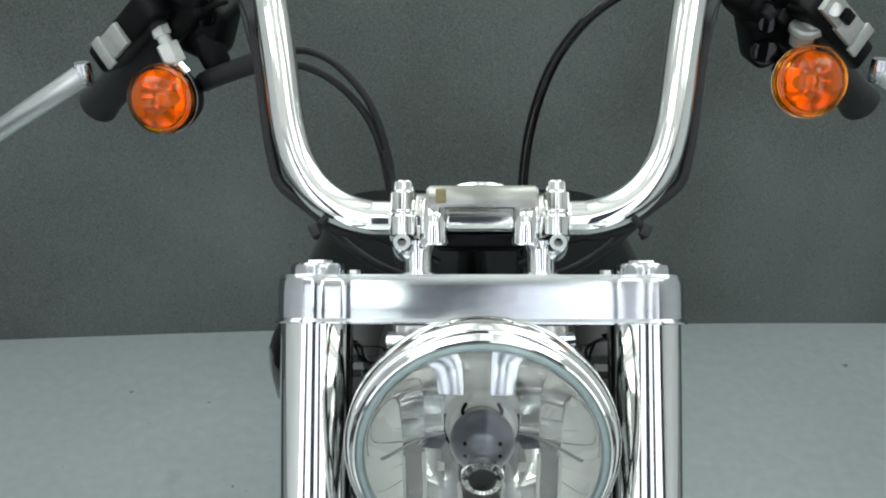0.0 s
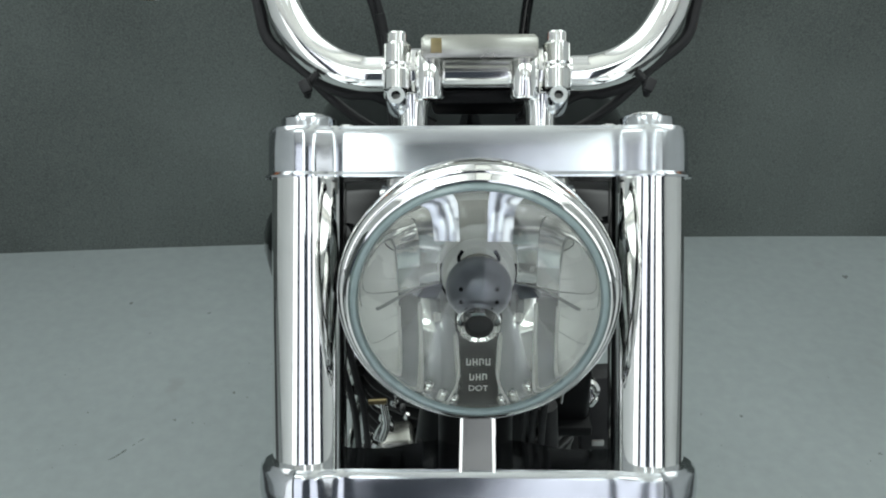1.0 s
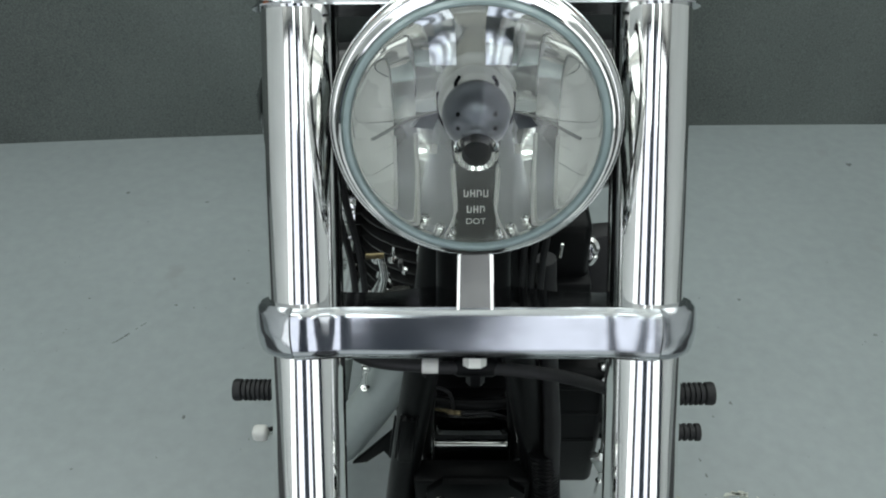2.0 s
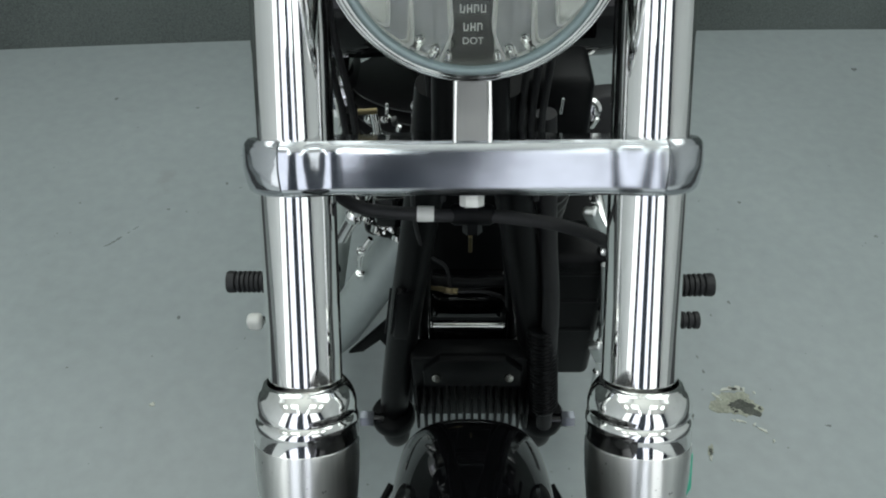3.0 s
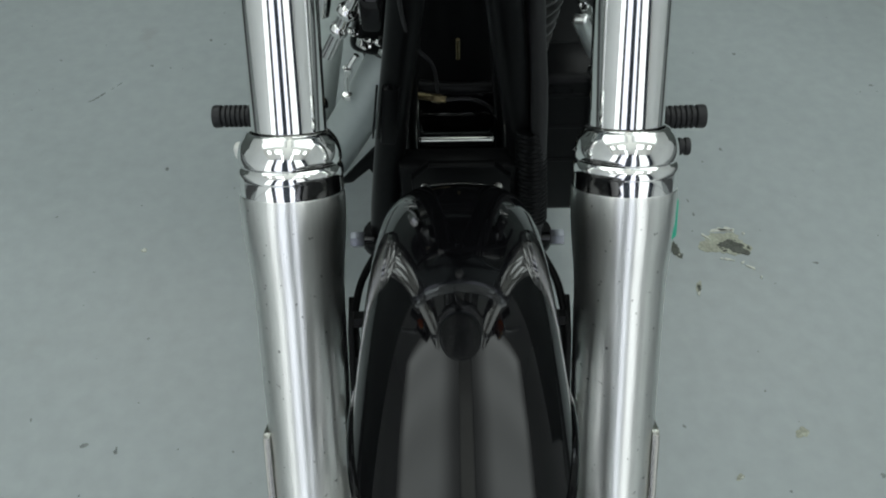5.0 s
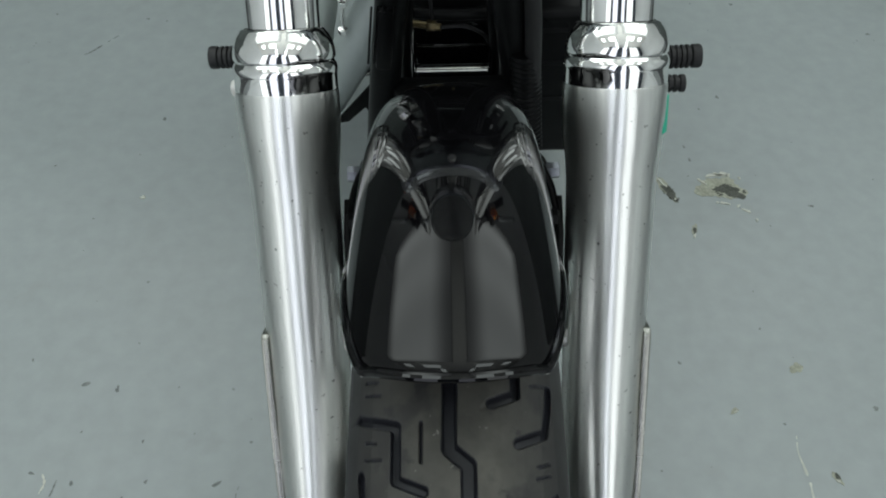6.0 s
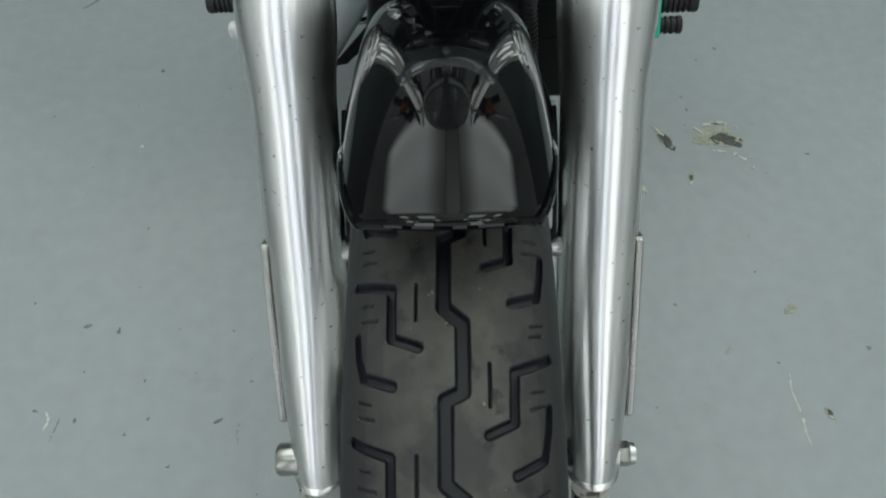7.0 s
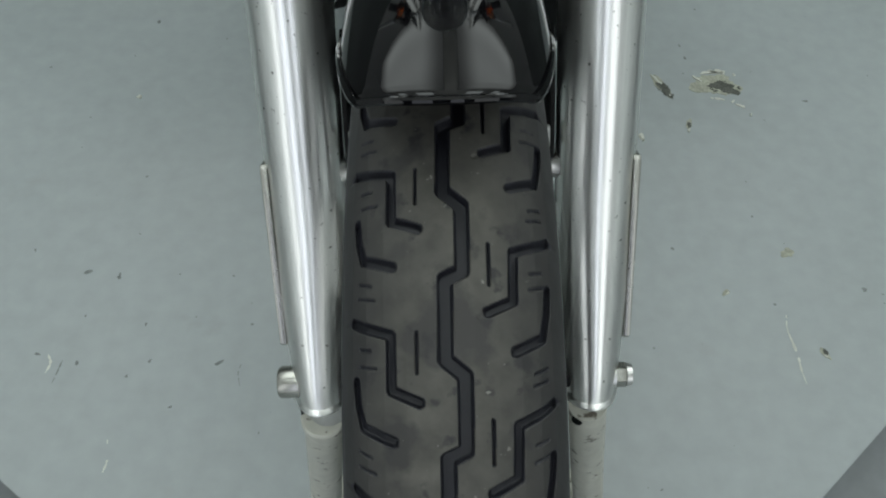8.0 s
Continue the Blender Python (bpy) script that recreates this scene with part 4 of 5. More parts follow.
# ---- front fender ----
def fender():
    half = [(1, k / 18) for k in range(19)] + [(1, 1 + k / 6) for k in range(1, 7)]
    full = [(-sx, u) for sx, u in half[:0:-1]] + half

    def section(u, deg):
        """Half-width and radius at u, from the crown (0) over the shoulder (1) to the skirt's edge (2)."""
        if u > 1:
            return 0.0520 + 0.0012 * (u - 1), 0.337 - 0.045 * (u - 1)
        w = max(0.0, min(1.0, (deg + 26) / 24))
        w = w * w * (3 - 2 * w)
        t = radians(90 * u)
        return 0.0520 * math.sin(t) ** (0.80 + 0.16 * w), 0.337 + 0.0420 * max(math.cos(t), 0) ** (0.72 + 0.10 * w)
    steps = 90
    outer = bmesh.new()
    grid = []
    edge = []
    for sx, u in full:
        c = 0.72 * u if u <= 1 else 0.72 + 0.28 * (u - 1)
        front = 9.2 - 1.1 * min(1, section(u, 9)[0] / 0.036) ** 2 - 50 * max(0.0, c - 0.36) ** 1.3
        col = []
        for k in range(steps + 1):
            deg = front + (-108 - front) * k / steps
            a = radians(deg)
            x, r = section(u, deg)
            q = r - min(0.0415, 0.00042 * max(0.0, 9.2 - deg) + 0.0005 * max(0.0, -42 - deg))
            col.append(outer.verts.new((sx * x, -q * math.sin(a), AXLE + q * math.cos(a))))
        edge.append(Vector(col[0].co))
        grid.append(col)
    for a, b in zip(grid, grid[1:]):
        for k in range(steps):
            outer.faces.new((a[k], b[k], b[k + 1], a[k + 1]))
    bmesh.ops.recalc_face_normals(outer, faces=outer.faces)
    ob = part("front_fender", outer, GLOSS, bike, "short glossy black front fender", 60)
    solid = ob.modifiers.new("thickness", "SOLIDIFY")
    solid.thickness, solid.offset = 0.0022, -1
    part("fender_lip", rod(edge[2:-2], 0.0021, 10, per=2), GLOSS, ob)


fender()


# ---- hand controls, turn signals ----
def turn_signal(side):
    mid = Vector((-0.2725, 0.637, 1.029)) if side < 0 else Vector((0.2805, 0.637, 1.042))
    ahead = Vector((side * (0.15 if side < 0 else 0.04), -1, 0.30 if side < 0 else 0.36)).normalized()
    at = turn_to(mid, ahead) @ Matrix.Diagonal((0.95, 0.95, 0.95, 1))
    cup = part("turn_signal", lathe([(0, -0.048), (0.014, -0.046), (0.024, -0.036), (0.0295, -0.020), (0.0312, -0.004), (0.0318, 0.0), (0.030, 0.0005), (0.0285, -0.004), (0.024, -0.024), (0.0, -0.034)], at, 40), SATIN if side < 0 else CHROME, bike, "round turn signal with an amber lens")
    dome = [(0.0322, -0.004), (0.0326, 0.0), (0.0322, 0.005), (0.0308, 0.0075), (0.0275, 0.0088), (0.0262, 0.0080), (0.0240, 0.0125), (0.019, 0.0190), (0.012, 0.0232), (0.0, 0.0250)]
    lens = part("signal_lens", lathe(dome + [(0.0, 0.0225), (0.012, 0.0208), (0.022, 0.0118), (0.0295, 0.004), (0.0302, -0.004), (0.0322, -0.004)], at, 40), AMBER, cup, "amber lens with a raised ring")
    lens.visible_shadow = False
    # white ring added inside so that the lens rim reads brighter
    part("signal_bright_ring", lathe([(0.0324, -0.0046), (0.0303, -0.0046), (0.0293, -0.003), (0.0293, 0.0032), (0.0284, 0.0036), (0.0268, 0.0010), (0.0258, -0.0052)], at, 40), WHITE, cup, "white ring added behind the lens to brighten its rim")
    part("signal_bowl", lathe([(0.0262, -0.0048), (0.024, -0.010), (0.019, -0.018), (0.012, -0.024), (0, -0.027)], at, 14), SIGNAL_BOWL, cup, "faceted mirror behind the lens", 12)
    part("signal_bulb", lathe([(0, 0.004), (0.005, 0.002), (0.0075, -0.005), (0.006, -0.014), (0, -0.024)], at, 20), WHITE, cup)
    if side < 0:  # two cast hexagons, one over the other
        foot, root = Vector((-0.2600, 0.652, 1.053)), Vector((-0.2735, 0.660, 1.086))
        way = (root - foot).normalized()
        stalk = part("signal_stalk", rod([foot - way * 0.012, foot.lerp(root, 0.5), root], 0.0060, 16), PALE, cup, "short pale alloy stalk")
        part("stalk_nut", hexagon(0.0102, -0.009, 0.009, turn_to(foot.lerp(root, 0.33), way)), PALE, stalk)
        part("stalk_nut", hexagon(0.0086, -0.006, 0.006, turn_to(foot.lerp(root, 0.92), way)), PALE, stalk)
        part("stalk_fork", rod([foot + Vector((0.004, -0.004, 0.004)), foot + Vector((0.010, -0.006, -0.004))], 0.0042, 12), CHROME, stalk)
    else:
        root = mid + Vector((0.008, 0.031, 0.056))
        stem = [mid + at.to_3x3() @ Vector((0, 0, -0.030)) + Vector((0, 0, 0.022)), mid + Vector((-0.004, 0.018, 0.042)), root]
        stalk = part("signal_stalk", rod(stem, 0.0068, 16), CAST, cup, "short grey alloy stalk")
        part("stalk_ball", lathe([(0, -0.011), (0.0085, -0.008), (0.0115, 0), (0.0085, 0.008), (0, 0.011)], Matrix.Translation(mid + Vector((0, 0.016, 0.043))), 20), CAST, stalk)
        part("stalk_nut", hexagon(0.0095, -0.006, 0.006, Matrix.Translation(mid + Vector((0.004, 0.026, 0.052)))), CAST, stalk)
        part("stalk_collar", lathe([(0, 0.004), (0.0115, 0.004), (0.0130, 0.002), (0.0130, -0.002), (0.0100, -0.005), (0.0090, -0.014), (0, -0.014)], turn_to((0.2735, 0.650, 1.083), (0, -0.35, 1)), 28), CAST, stalk)


turn_signal(-1)
turn_signal(1)


def grip(side):
    a, b = half_bar[-2].lerp(half_bar[-1], 0.15), END + Vector((0.012, 0.008, -0.008))
    a, b = Vector((side * a.x, a.y, a.z)), Vector((side * b.x, b.y, b.z))
    way = (b - a).normalized()
    long = (b - a).length
    prof = [(0, 0), (0.017, 0), (0.0178, 0.004)]
    prof += [(0.0172 - 0.0006 * (k % 2), 0.012 + k * (long - 0.03) / 24) for k in range(25)]
    prof += [(0.0185, long - 0.010), (0.0195, long - 0.003), (0.017, long), (0, long)]
    part("grip", lathe(prof, turn_to(a, way), 32), RUBBER, bike, "black rubber grip")
    # switch housing and lever perch, set on the bar inboard of the grip
    base = Vector((side * 0.262, 0.690, 1.092))
    across = Matrix.Translation(base) @ way.to_track_quat("X", "Z").to_matrix().to_4x4()
    house = part("switch_housing", block((0.052, 0.044, 0.050), across @ pose(-0.016, 0.004, 0), 0.008, None, 3), SATIN, bike, "black handlebar switch housing")
    for k, (dx, dz) in enumerate(((-0.024, 0.012), (-0.010, -0.010), (-0.026, -0.016))):
        part("switch", block((0.012, 0.008, 0.010), across @ pose(dx, -0.021, dz), 0.002), RUBBER, house)
    lever_root = Vector((side * 0.345, 0.655, 1.046))
    perch = part("lever_perch", block((0.092, 0.030, 0.026), Matrix.Translation(Vector((side * 0.300, 0.664, 1.080))) @ way.to_track_quat("X", "Z").to_matrix().to_4x4(), 0.005, None, 3), SATIN, bike, "black lever perch with a bright cap")
    part("perch_plate", block((0.026, 0.006, 0.021), Matrix.Translation(Vector((side * 0.308, 0.647, 1.077 + 0.008 * (side > 0)))) @ way.to_track_quat("X", "Z").to_matrix().to_4x4(), 0.0012), CAST, perch, "bare alloy perch plate")
    part("perch_ear", block((0.012, 0.004, 0.027), Matrix.Translation(Vector((side * 0.3205, 0.6485, 1.066 + 0.008 * (side > 0)))) @ way.to_track_quat("X", "Z").to_matrix().to_4x4(), 0.0012), CAST, perch)
    if side > 0:
        slot = part("perch_slot", block((0.034, 0.006, 0.019), Matrix.Translation(Vector((0.292, 0.640, 1.100))) @ way.to_track_quat("X", "Z").to_matrix().to_4x4(), 0.0012), CAST, perch)
        part("slot_hole", block((0.012, 0.0068, 0.010), Matrix.Translation(Vector((0.301, 0.6397, 1.0955))) @ way.to_track_quat("X", "Z").to_matrix().to_4x4(), 0.001), SATIN, slot)
        part("slot_screw", lathe([(0, 0.005), (0.0055, 0.004), (0.0065, 0), (0, 0)], turn_to((0.2875, 0.6365, 1.1015), (0, -1, 0.3)), 18), STEEL, slot)
    tip = Vector((side * 0.485, 0.69, 0.962))
    lever = part("hand_lever", rod([lever_root, Vector((side * 0.372, 0.655, 1.030)), Vector((side * 0.41, 0.664, 1.008)), Vector((side * 0.45, 0.680, 0.984)), tip], (0.0098, 0.0082), 16), PIPE, bike, "satin alloy hand lever")
    part("lever_ball", lathe([(0, -0.010), (0.007, -0.007), (0.010, 0), (0.007, 0.007), (0, 0.010)], Matrix.Translation(tip), 20), ALLOY, lever)
    part("lever_pivot", lathe([(0, -0.010), (0.0065, -0.010), (0.0075, -0.008), (0.0075, 0.008), (0.0065, 0.010), (0, 0.010)], Matrix.Translation(lever_root), 20), ALLOY, lever)


grip(-1)
grip(1)
reservoir = part("brake_reservoir", block((0.062, 0.045, 0.030), pose(-0.252, 0.676, 1.122, 0, 28, -12), 0.006, None, 3), SATIN, bike, "black brake fluid reservoir")
part("reservoir_lid", block((0.058, 0.041, 0.006), pose(-0.244, 0.676, 1.139, 0, 28, -12), 0.002), SATIN, reservoir)
part("reservoir_screw", lathe([(0, 0.003), (0.004, 0.003), (0.0045, 0), (0, 0)], pose(-0.268, 0.660, 1.131, 0, 28, -12), 12), STEEL, reservoir)

master = part("brake_cylinder", block((0.060, 0.046, 0.056), pose(-0.246, 0.690, 1.084, 8, 24, -10), 0.012, None, 4), SATIN, bike, "black brake master cylinder body")
part("cylinder_boss", lathe([(0, 0.030), (0.010, 0.029), (0.0125, 0.025), (0.0130, 0), (0, 0)], turn_to((-0.240, 0.676, 1.072), (0.4, -0.3, -0.8)), 24), SATIN, master)
part("hose_banjo", lathe([(0, -0.006), (0.008, -0.006), (0.0095, -0.003), (0.0095, 0.003), (0.008, 0.006), (0, 0.006)], turn_to((-0.232, 0.664, 1.094), (0.5, -0.8, 0.2)), 20), GLOSS, master)
pivot = part("clutch_housing", block((0.036, 0.040, 0.052), pose(0.2535, 0.690, 1.070, 6, -22, 10), 0.009, None, 4), SATIN, bike, "black clutch lever housing")
part("housing_boss", lathe([(0, 0.012), (0.009, 0.011), (0.011, 0.007), (0.011, 0), (0, 0)], turn_to((0.2490, 0.668, 1.060), (-0.2, -1, 0.1)), 22), GLOSS, pivot)
part("housing_boss", lathe([(0, 0.010), (0.007, 0.009), (0.0085, 0.006), (0.0085, 0), (0, 0)], turn_to((0.2470, 0.668, 1.083), (-0.2, -1, 0.2)), 20), GLOSS, pivot)

# cables and hoses
part("throttle_sleeve", rod([(-0.245, 0.672, 1.033), (-0.228, 0.655, 1.043), (-0.187, 0.640, 1.060), (-0.168, 0.630, 1.068)], 0.0088, 14), RUBBER, bike, "ribbed rubber cable sleeve")
part("throttle_cable", rod([(-0.165, 0.602, 1.078), (-0.135, 0.600, 1.080), (-0.110, 0.600, 1.066), (-0.086, 0.598, 1.033), (-0.073, 0.590, 0.985), (-0.066, 0.560, 0.93), (-0.05, 0.53, 0.86)], 0.0032, 10), RUBBER, bike, "thin black throttle cable")
part("idle_cable", rod([(-0.165, 0.602, 1.070), (-0.135, 0.600, 1.066), (-0.108, 0.600, 1.048), (-0.086, 0.598, 1.016), (-0.075, 0.590, 0.972), (-0.066, 0.560, 0.91), (-0.05, 0.53, 0.85)], 0.0032, 10), RUBBER, bike, "thin black idle cable")
part("ferrule_and_glint", rod([(-0.0765, 0.5935, 0.998), (-0.0735, 0.5905, 0.982)], 0.0048, 12), RUBBER, bike)
part("clutch_cable", rod([(0.25, 0.66, 1.115), (0.17, 0.62, 1.140), (0.105, 0.60, 1.120), (0.069, 0.60, 1.084), (0.049, 0.60, 1.037), (0.040, 0.60, 0.973), (0.04, 0.57, 0.88), (0.045, 0.52, 0.76)], 0.0044, 12), GLOSS, bike, "glossy black clutch cable")


def loom(side):
    line = [(x + 0.007 + 0.010 * (x > 0.12), BAR_Y + 0.016, s - 0.012) for x, s in rise[1:]]
    pts = [F(side * x, y, s) for x, y, s in line]
    pts = [F(side * 0.03, 0.055, 0.765)] + pts + [Vector((side * 0.200, 0.640, 1.125)), Vector((side * 0.245, 0.69, 1.098))]
    part("wiring_loom", rod(pts, 0.0042, 10), RUBBER, bike, "black wiring loom along the handlebar")
    low = [F(side * 0.02, 0.07, 0.745), F(side * 0.075, 0.058, 0.764), F(side * 0.116, 0.050, 0.796), F(side * 0.142, 0.046, 0.836), F(side * 0.152, 0.046, 0.87)]
    part("wiring_loom", rod(low + [Vector((side * 0.195, 0.64, 1.118))], 0.0036, 10), RUBBER, bike)
    tie = part("cable_tie", rod([F(side * 0.106, 0.030, 0.801), F(side * 0.114, 0.026, 0.792), F(side * 0.119, 0.040, 0.784)], 0.0026, 8), RUBBER, bike, "black cable tie")
    part("tie_head", block((0.007, 0.008, 0.009), FORK @ pose(side * 0.1165, 0.020, 0.787, 0, side * 25, 0), 0.0012), RUBBER, tie)
    # red reflection on the bar's edge, drawn as a thin red rod
    thin = [F(side * (x + 0.0136), BAR_Y + 0.006, s) for x, s in rise[5:9]]
    part("red_reflection", rod(thin, 0.0007, 6), RED, bike, "red reflection along the handlebar built as a thin rod")


loom(-1)
loom(1)


# ---- tank, frame and engine behind the fork ----
def tank():
    for side in (-1, 1):
        bm = bmesh.new()
        rings = []
        for k in range(17):
            t = k / 16
            y = 0.575 + 0.50 * t
            grow = min(1.0, 0.12 + t * 5.5) ** 0.5
            w, h = 0.112 * grow, 0.085 * grow * (1 - 0.25 * t)
            ring = []
            for j in range(28):
                a = 2 * math.pi * j / 28
                ca, sa = math.cos(a), math.sin(a)
                ring.append(bm.verts.new((side * 0.108 + w * math.copysign(abs(ca) ** 0.75, ca), y, 0.731 - 0.05 * t + h * math.copysign(abs(sa) ** 0.85, sa))))
            rings.append(ring)
        for a, b in zip(rings, rings[1:]):
            for j in range(28):
                bm.faces.new((a[j], a[(j + 1) % 28], b[(j + 1) % 28], b[j]))
        bm.faces.new(rings[0])
        bm.faces.new(rings[-1][::-1])
        bmesh.ops.recalc_face_normals(bm, faces=bm.faces)
        part("fuel_tank", bm, GLOSS, bike, "glossy black half of the fuel tank", 60)


tank()
for side in (-1, 1):
    down = [(side * 0.024, 0.420, 0.760), (side * 0.041, 0.440, 0.62), (side * 0.065, 0.460, 0.45), (side * 0.086, 0.478, 0.28), (side * 0.090, 0.510, 0.17), (side * 0.092, 0.62, 0.125), (side * 0.094, 1.0, 0.12)]
    tube = part("down_tube", rod(down, 0.0165, 20), SATIN, bike, "black frame down tube")
    part("tube_foot", lathe([(0, -0.010), (0.024, -0.010), (0.026, -0.006), (0.026, 0.006), (0.024, 0.010), (0, 0.010)], turn_to((side * 0.088, 0.474, 0.262), (0, -0.1, 1)), 28), SATIN, tube)
    bolt = part("foot_bolt", rod([(side * 0.098, 0.464, 0.270), (side * 0.122, 0.464, 0.270)], 0.0065, 14), GLOSS, tube)
    part("bolt_head", hexagon(0.0098, 0.110, 0.126, turn_to((0, 0.464, 0.270), (side, 0, 0))), SHIELD, bolt, "dark steel bolt head")
for side in (-1, 1):
    part("inner_tube", rod([(side * 0.012, 0.420, 0.72), (side * 0.034, 0.452, 0.60), (side * 0.046, 0.49, 0.46), (side * 0.052, 0.52, 0.33)], 0.0075, 12), SATIN, bike, "thin black frame brace")

# voltage regulator: finned black box low between the tubes
reg_at = pose(0.005, 0.448, 0.350, 8, 0, 0)
reg = part("regulator", block((0.132, 0.028, 0.128), reg_at @ pose(0, 0.014, 0), 0.006), SATIN, bike, "black finned voltage regulator")
part("regulator_face", prism([(-0.052, 0.020), (0.052, 0.020), (0.052, 0.052), (0.034, 0.074), (-0.034, 0.074), (-0.052, 0.052)], 0, 0.010, reg_at @ pose(0, 0.002, 0) @ pose(0, 0, 0, 90, 0, 0), 0.002), SATIN, reg)
for k in range(15):
    x = -0.060 + k * 0.120 / 14
    high = 0.070 if abs(x) < 0.034 else 0.056
    part("regulator_fin", block((0.0034, 0.024, high), reg_at @ pose(x, -0.010, -0.052 + high / 2), 0.001), SATIN, reg)
for x in (-0.038, 0.038):
    part("regulator_bolt", lathe([(0, 0.007), (0.0048, 0.006), (0.0052, 0.0), (0, 0)], turn_to(reg_at @ Vector((x, -0.006, 0.042)), (0, -1, 0.3)), 14), NICKEL, reg, "zinc bolt head")

# chrome cross bar with end plates above the regulator
bar = part("engine_mount", block((0.082, 0.055, 0.060), pose(0.001, 0.552, 0.410), 0.004), GLOSS, bike, "black engine mount with a chrome cross bar")
part("mount_bar", rod([(-0.038, 0.505, 0.389), (0.040, 0.505, 0.389)], 0.0068, 18), CHROME, bar, "chrome cross bar")
for x in (-0.041, 0.042):
    part("mount_cheek", prism([(-0.030, -0.018), (0.012, -0.018), (0.020, 0.052), (-0.022, 0.052)], -0.0015, 0.0015, pose(x, 0.515, 0.389) @ pose(0, 0, 0, 90, 0, 90), 0.0008), CHROME if x < 0 else GLOSS, bar)
part("mount_shelf", block((0.118, 0.070, 0.008), pose(0.003, 0.482, 0.365, 12, 0, 0), 0.002), GLOSS, bar)
part("engine_case", block((0.20, 0.34, 0.24), pose(0.0, 0.80, 0.30), 0.03, None, 4), SATIN, bike, "black engine crankcase")
part("rocker_box", block((0.150, 0.20, 0.075), pose(0.0, 0.70, 0.665, -20, 0, 0), 0.014, None, 3), GLOSS, bike, "glossy black rocker box")


def cylinder():
    lean = pose(0.0, 0.665, 0.372, -12, 0, 0)
    barrel = part("engine_cylinder", lathe([(0, 0), (0.056, 0), (0.056, 0.23), (0, 0.23)], lean, 36), SATIN, bike, "black finned engine cylinder")
    for k in range(15):
        r = 0.100 + 0.018 * min(1, k / 6)
        h = 0.012 + k * 0.0145
        part("cooling_fin", lathe([(0.054, h), (r - 0.002, h), (r, h + 0.001), (r, h + 0.0026), (r - 0.002, h + 0.0036), (0.054, h + 0.0036)], lean @ Matrix.Diagonal((1.12, 1, 1, 1)), 44), FIN, barrel)


cylinder()
part("head_cover", block((0.096, 0.05, 0.150), pose(0.0, 0.570, 0.480), 0.010), SATIN, bike, "dark casting on the engine front")
part("sensor_stud", rod([(0.003, 0.532, 0.480), (0.003, 0.528, 0.507)], 0.0022, 12), BRASS, bike, "thin brass stud")
sensor = part("sensor", rod([(-0.040, 0.508, 0.452), (-0.010, 0.500, 0.452)], 0.0040, 14), BRASS, bike, "small brass pressure sensor")
part("sensor_hex", hexagon(0.0056, -0.005, 0.005, turn_to((-0.020, 0.503, 0.452), (1, -0.25, 0))), BRASS, sensor)
part("sensor_wire", rod([(-0.010, 0.500, 0.452), (0.015, 0.497, 0.455), (0.036, 0.508, 0.435), (0.045, 0.53, 0.40)], 0.0022, 8), RUBBER, sensor)
part("cross_pipe", rod([(-0.06, 0.50, 0.475), (0.0, 0.494, 0.472), (0.075, 0.505, 0.468)], 0.0065, 12), SATIN, bike, "black cross pipe")
part("thin_wire", rod([(-0.044, 0.405, 0.715), (-0.046, 0.415, 0.64), (-0.040, 0.435, 0.575), (-0.022, 0.465, 0.525), (-0.018, 0.49, 0.47)], 0.0020, 8), RUBBER, bike, "thin black wire")

# brake hose across below the lower clamp
hose = part("brake_hose", rod([(-0.118, 0.40, 0.79), (-0.105, 0.355, 0.745), (-0.082, 0.325, 0.728), (-0.036, 0.320, 0.722), (0.0, 0.320, 0.721), (0.025, 0.320, 0.719), (0.057, 0.322, 0.711), (0.081, 0.328, 0.697), (0.100, 0.34, 0.676), (0.118, 0.38, 0.63)], 0.0047, 14), RUBBER, bike, "black hose curving below the clamp")
part("hose_sleeve", rod([(-0.0365, 0.320, 0.7225), (-0.0250, 0.320, 0.7222)], 0.0054, 16), WHITE, hose, "white sleeve on the hose")
part("hose_joint", lathe([(0, -0.015), (0.0058, -0.015), (0.0075, -0.012), (0.0075, 0.012), (0.0058, 0.015), (0, 0.015)], turn_to((0.001, 0.322, 0.720), (1, 0, 0)), 20), SATIN, hose)
part("joint_bolt", hexagon(0.0068, -0.012, 0.010, turn_to((0.001, 0.322, 0.718), (0, 0.3, 1))), SATIN, hose)

# exhaust on the machine's right-hand side, air cleaner and small bright parts
part("exhaust_pipe", rod([(-0.040, 0.640, 0.476), (-0.064, 0.628, 0.432), (-0.0885, 0.622, 0.388), (-0.117, 0.618, 0.340), (-0.146, 0.616, 0.292), (-0.175, 0.618, 0.245), (-0.200, 0.650, 0.205), (-0.212, 0.75, 0.180), (-0.214, 1.20, 0.17)], 0.0280, 32), HEADER, bike, "wide grey-coated exhaust pipe curving down and back")
cleaner = part("air_cleaner", lathe([(0, -0.03), (0.070, -0.03), (0.082, -0.022), (0.085, 0.0), (0.082, 0.018), (0.055, 0.030), (0, 0.034)], turn_to((-0.155, 0.735, 0.56), (-1, 0, 0.1)), 40), CHROME, bike, "round chrome air cleaner")
part("cleaner_screw", lathe([(0, 0.006), (0.010, 0.005), (0.012, 0), (0, 0)], turn_to((-0.190, 0.735, 0.564), (-1, 0, 0.1)), 18), SATIN, cleaner)
horn = part("horn", block((0.036, 0.030, 0.036), pose(-0.077, 0.535, 0.577, 12, 0, 6), 0.006, None, 3), NICKEL, bike, "bright boxy horn cover")
part("horn_slot", block((0.026, 0.006, 0.004), pose(-0.077, 0.5195, 0.569, 12, 0, 6), 0.001), SATIN, horn)
part("horn_bracket", block((0.044, 0.05, 0.045), pose(-0.074, 0.555, 0.535), 0.008), GLOSS, horn)
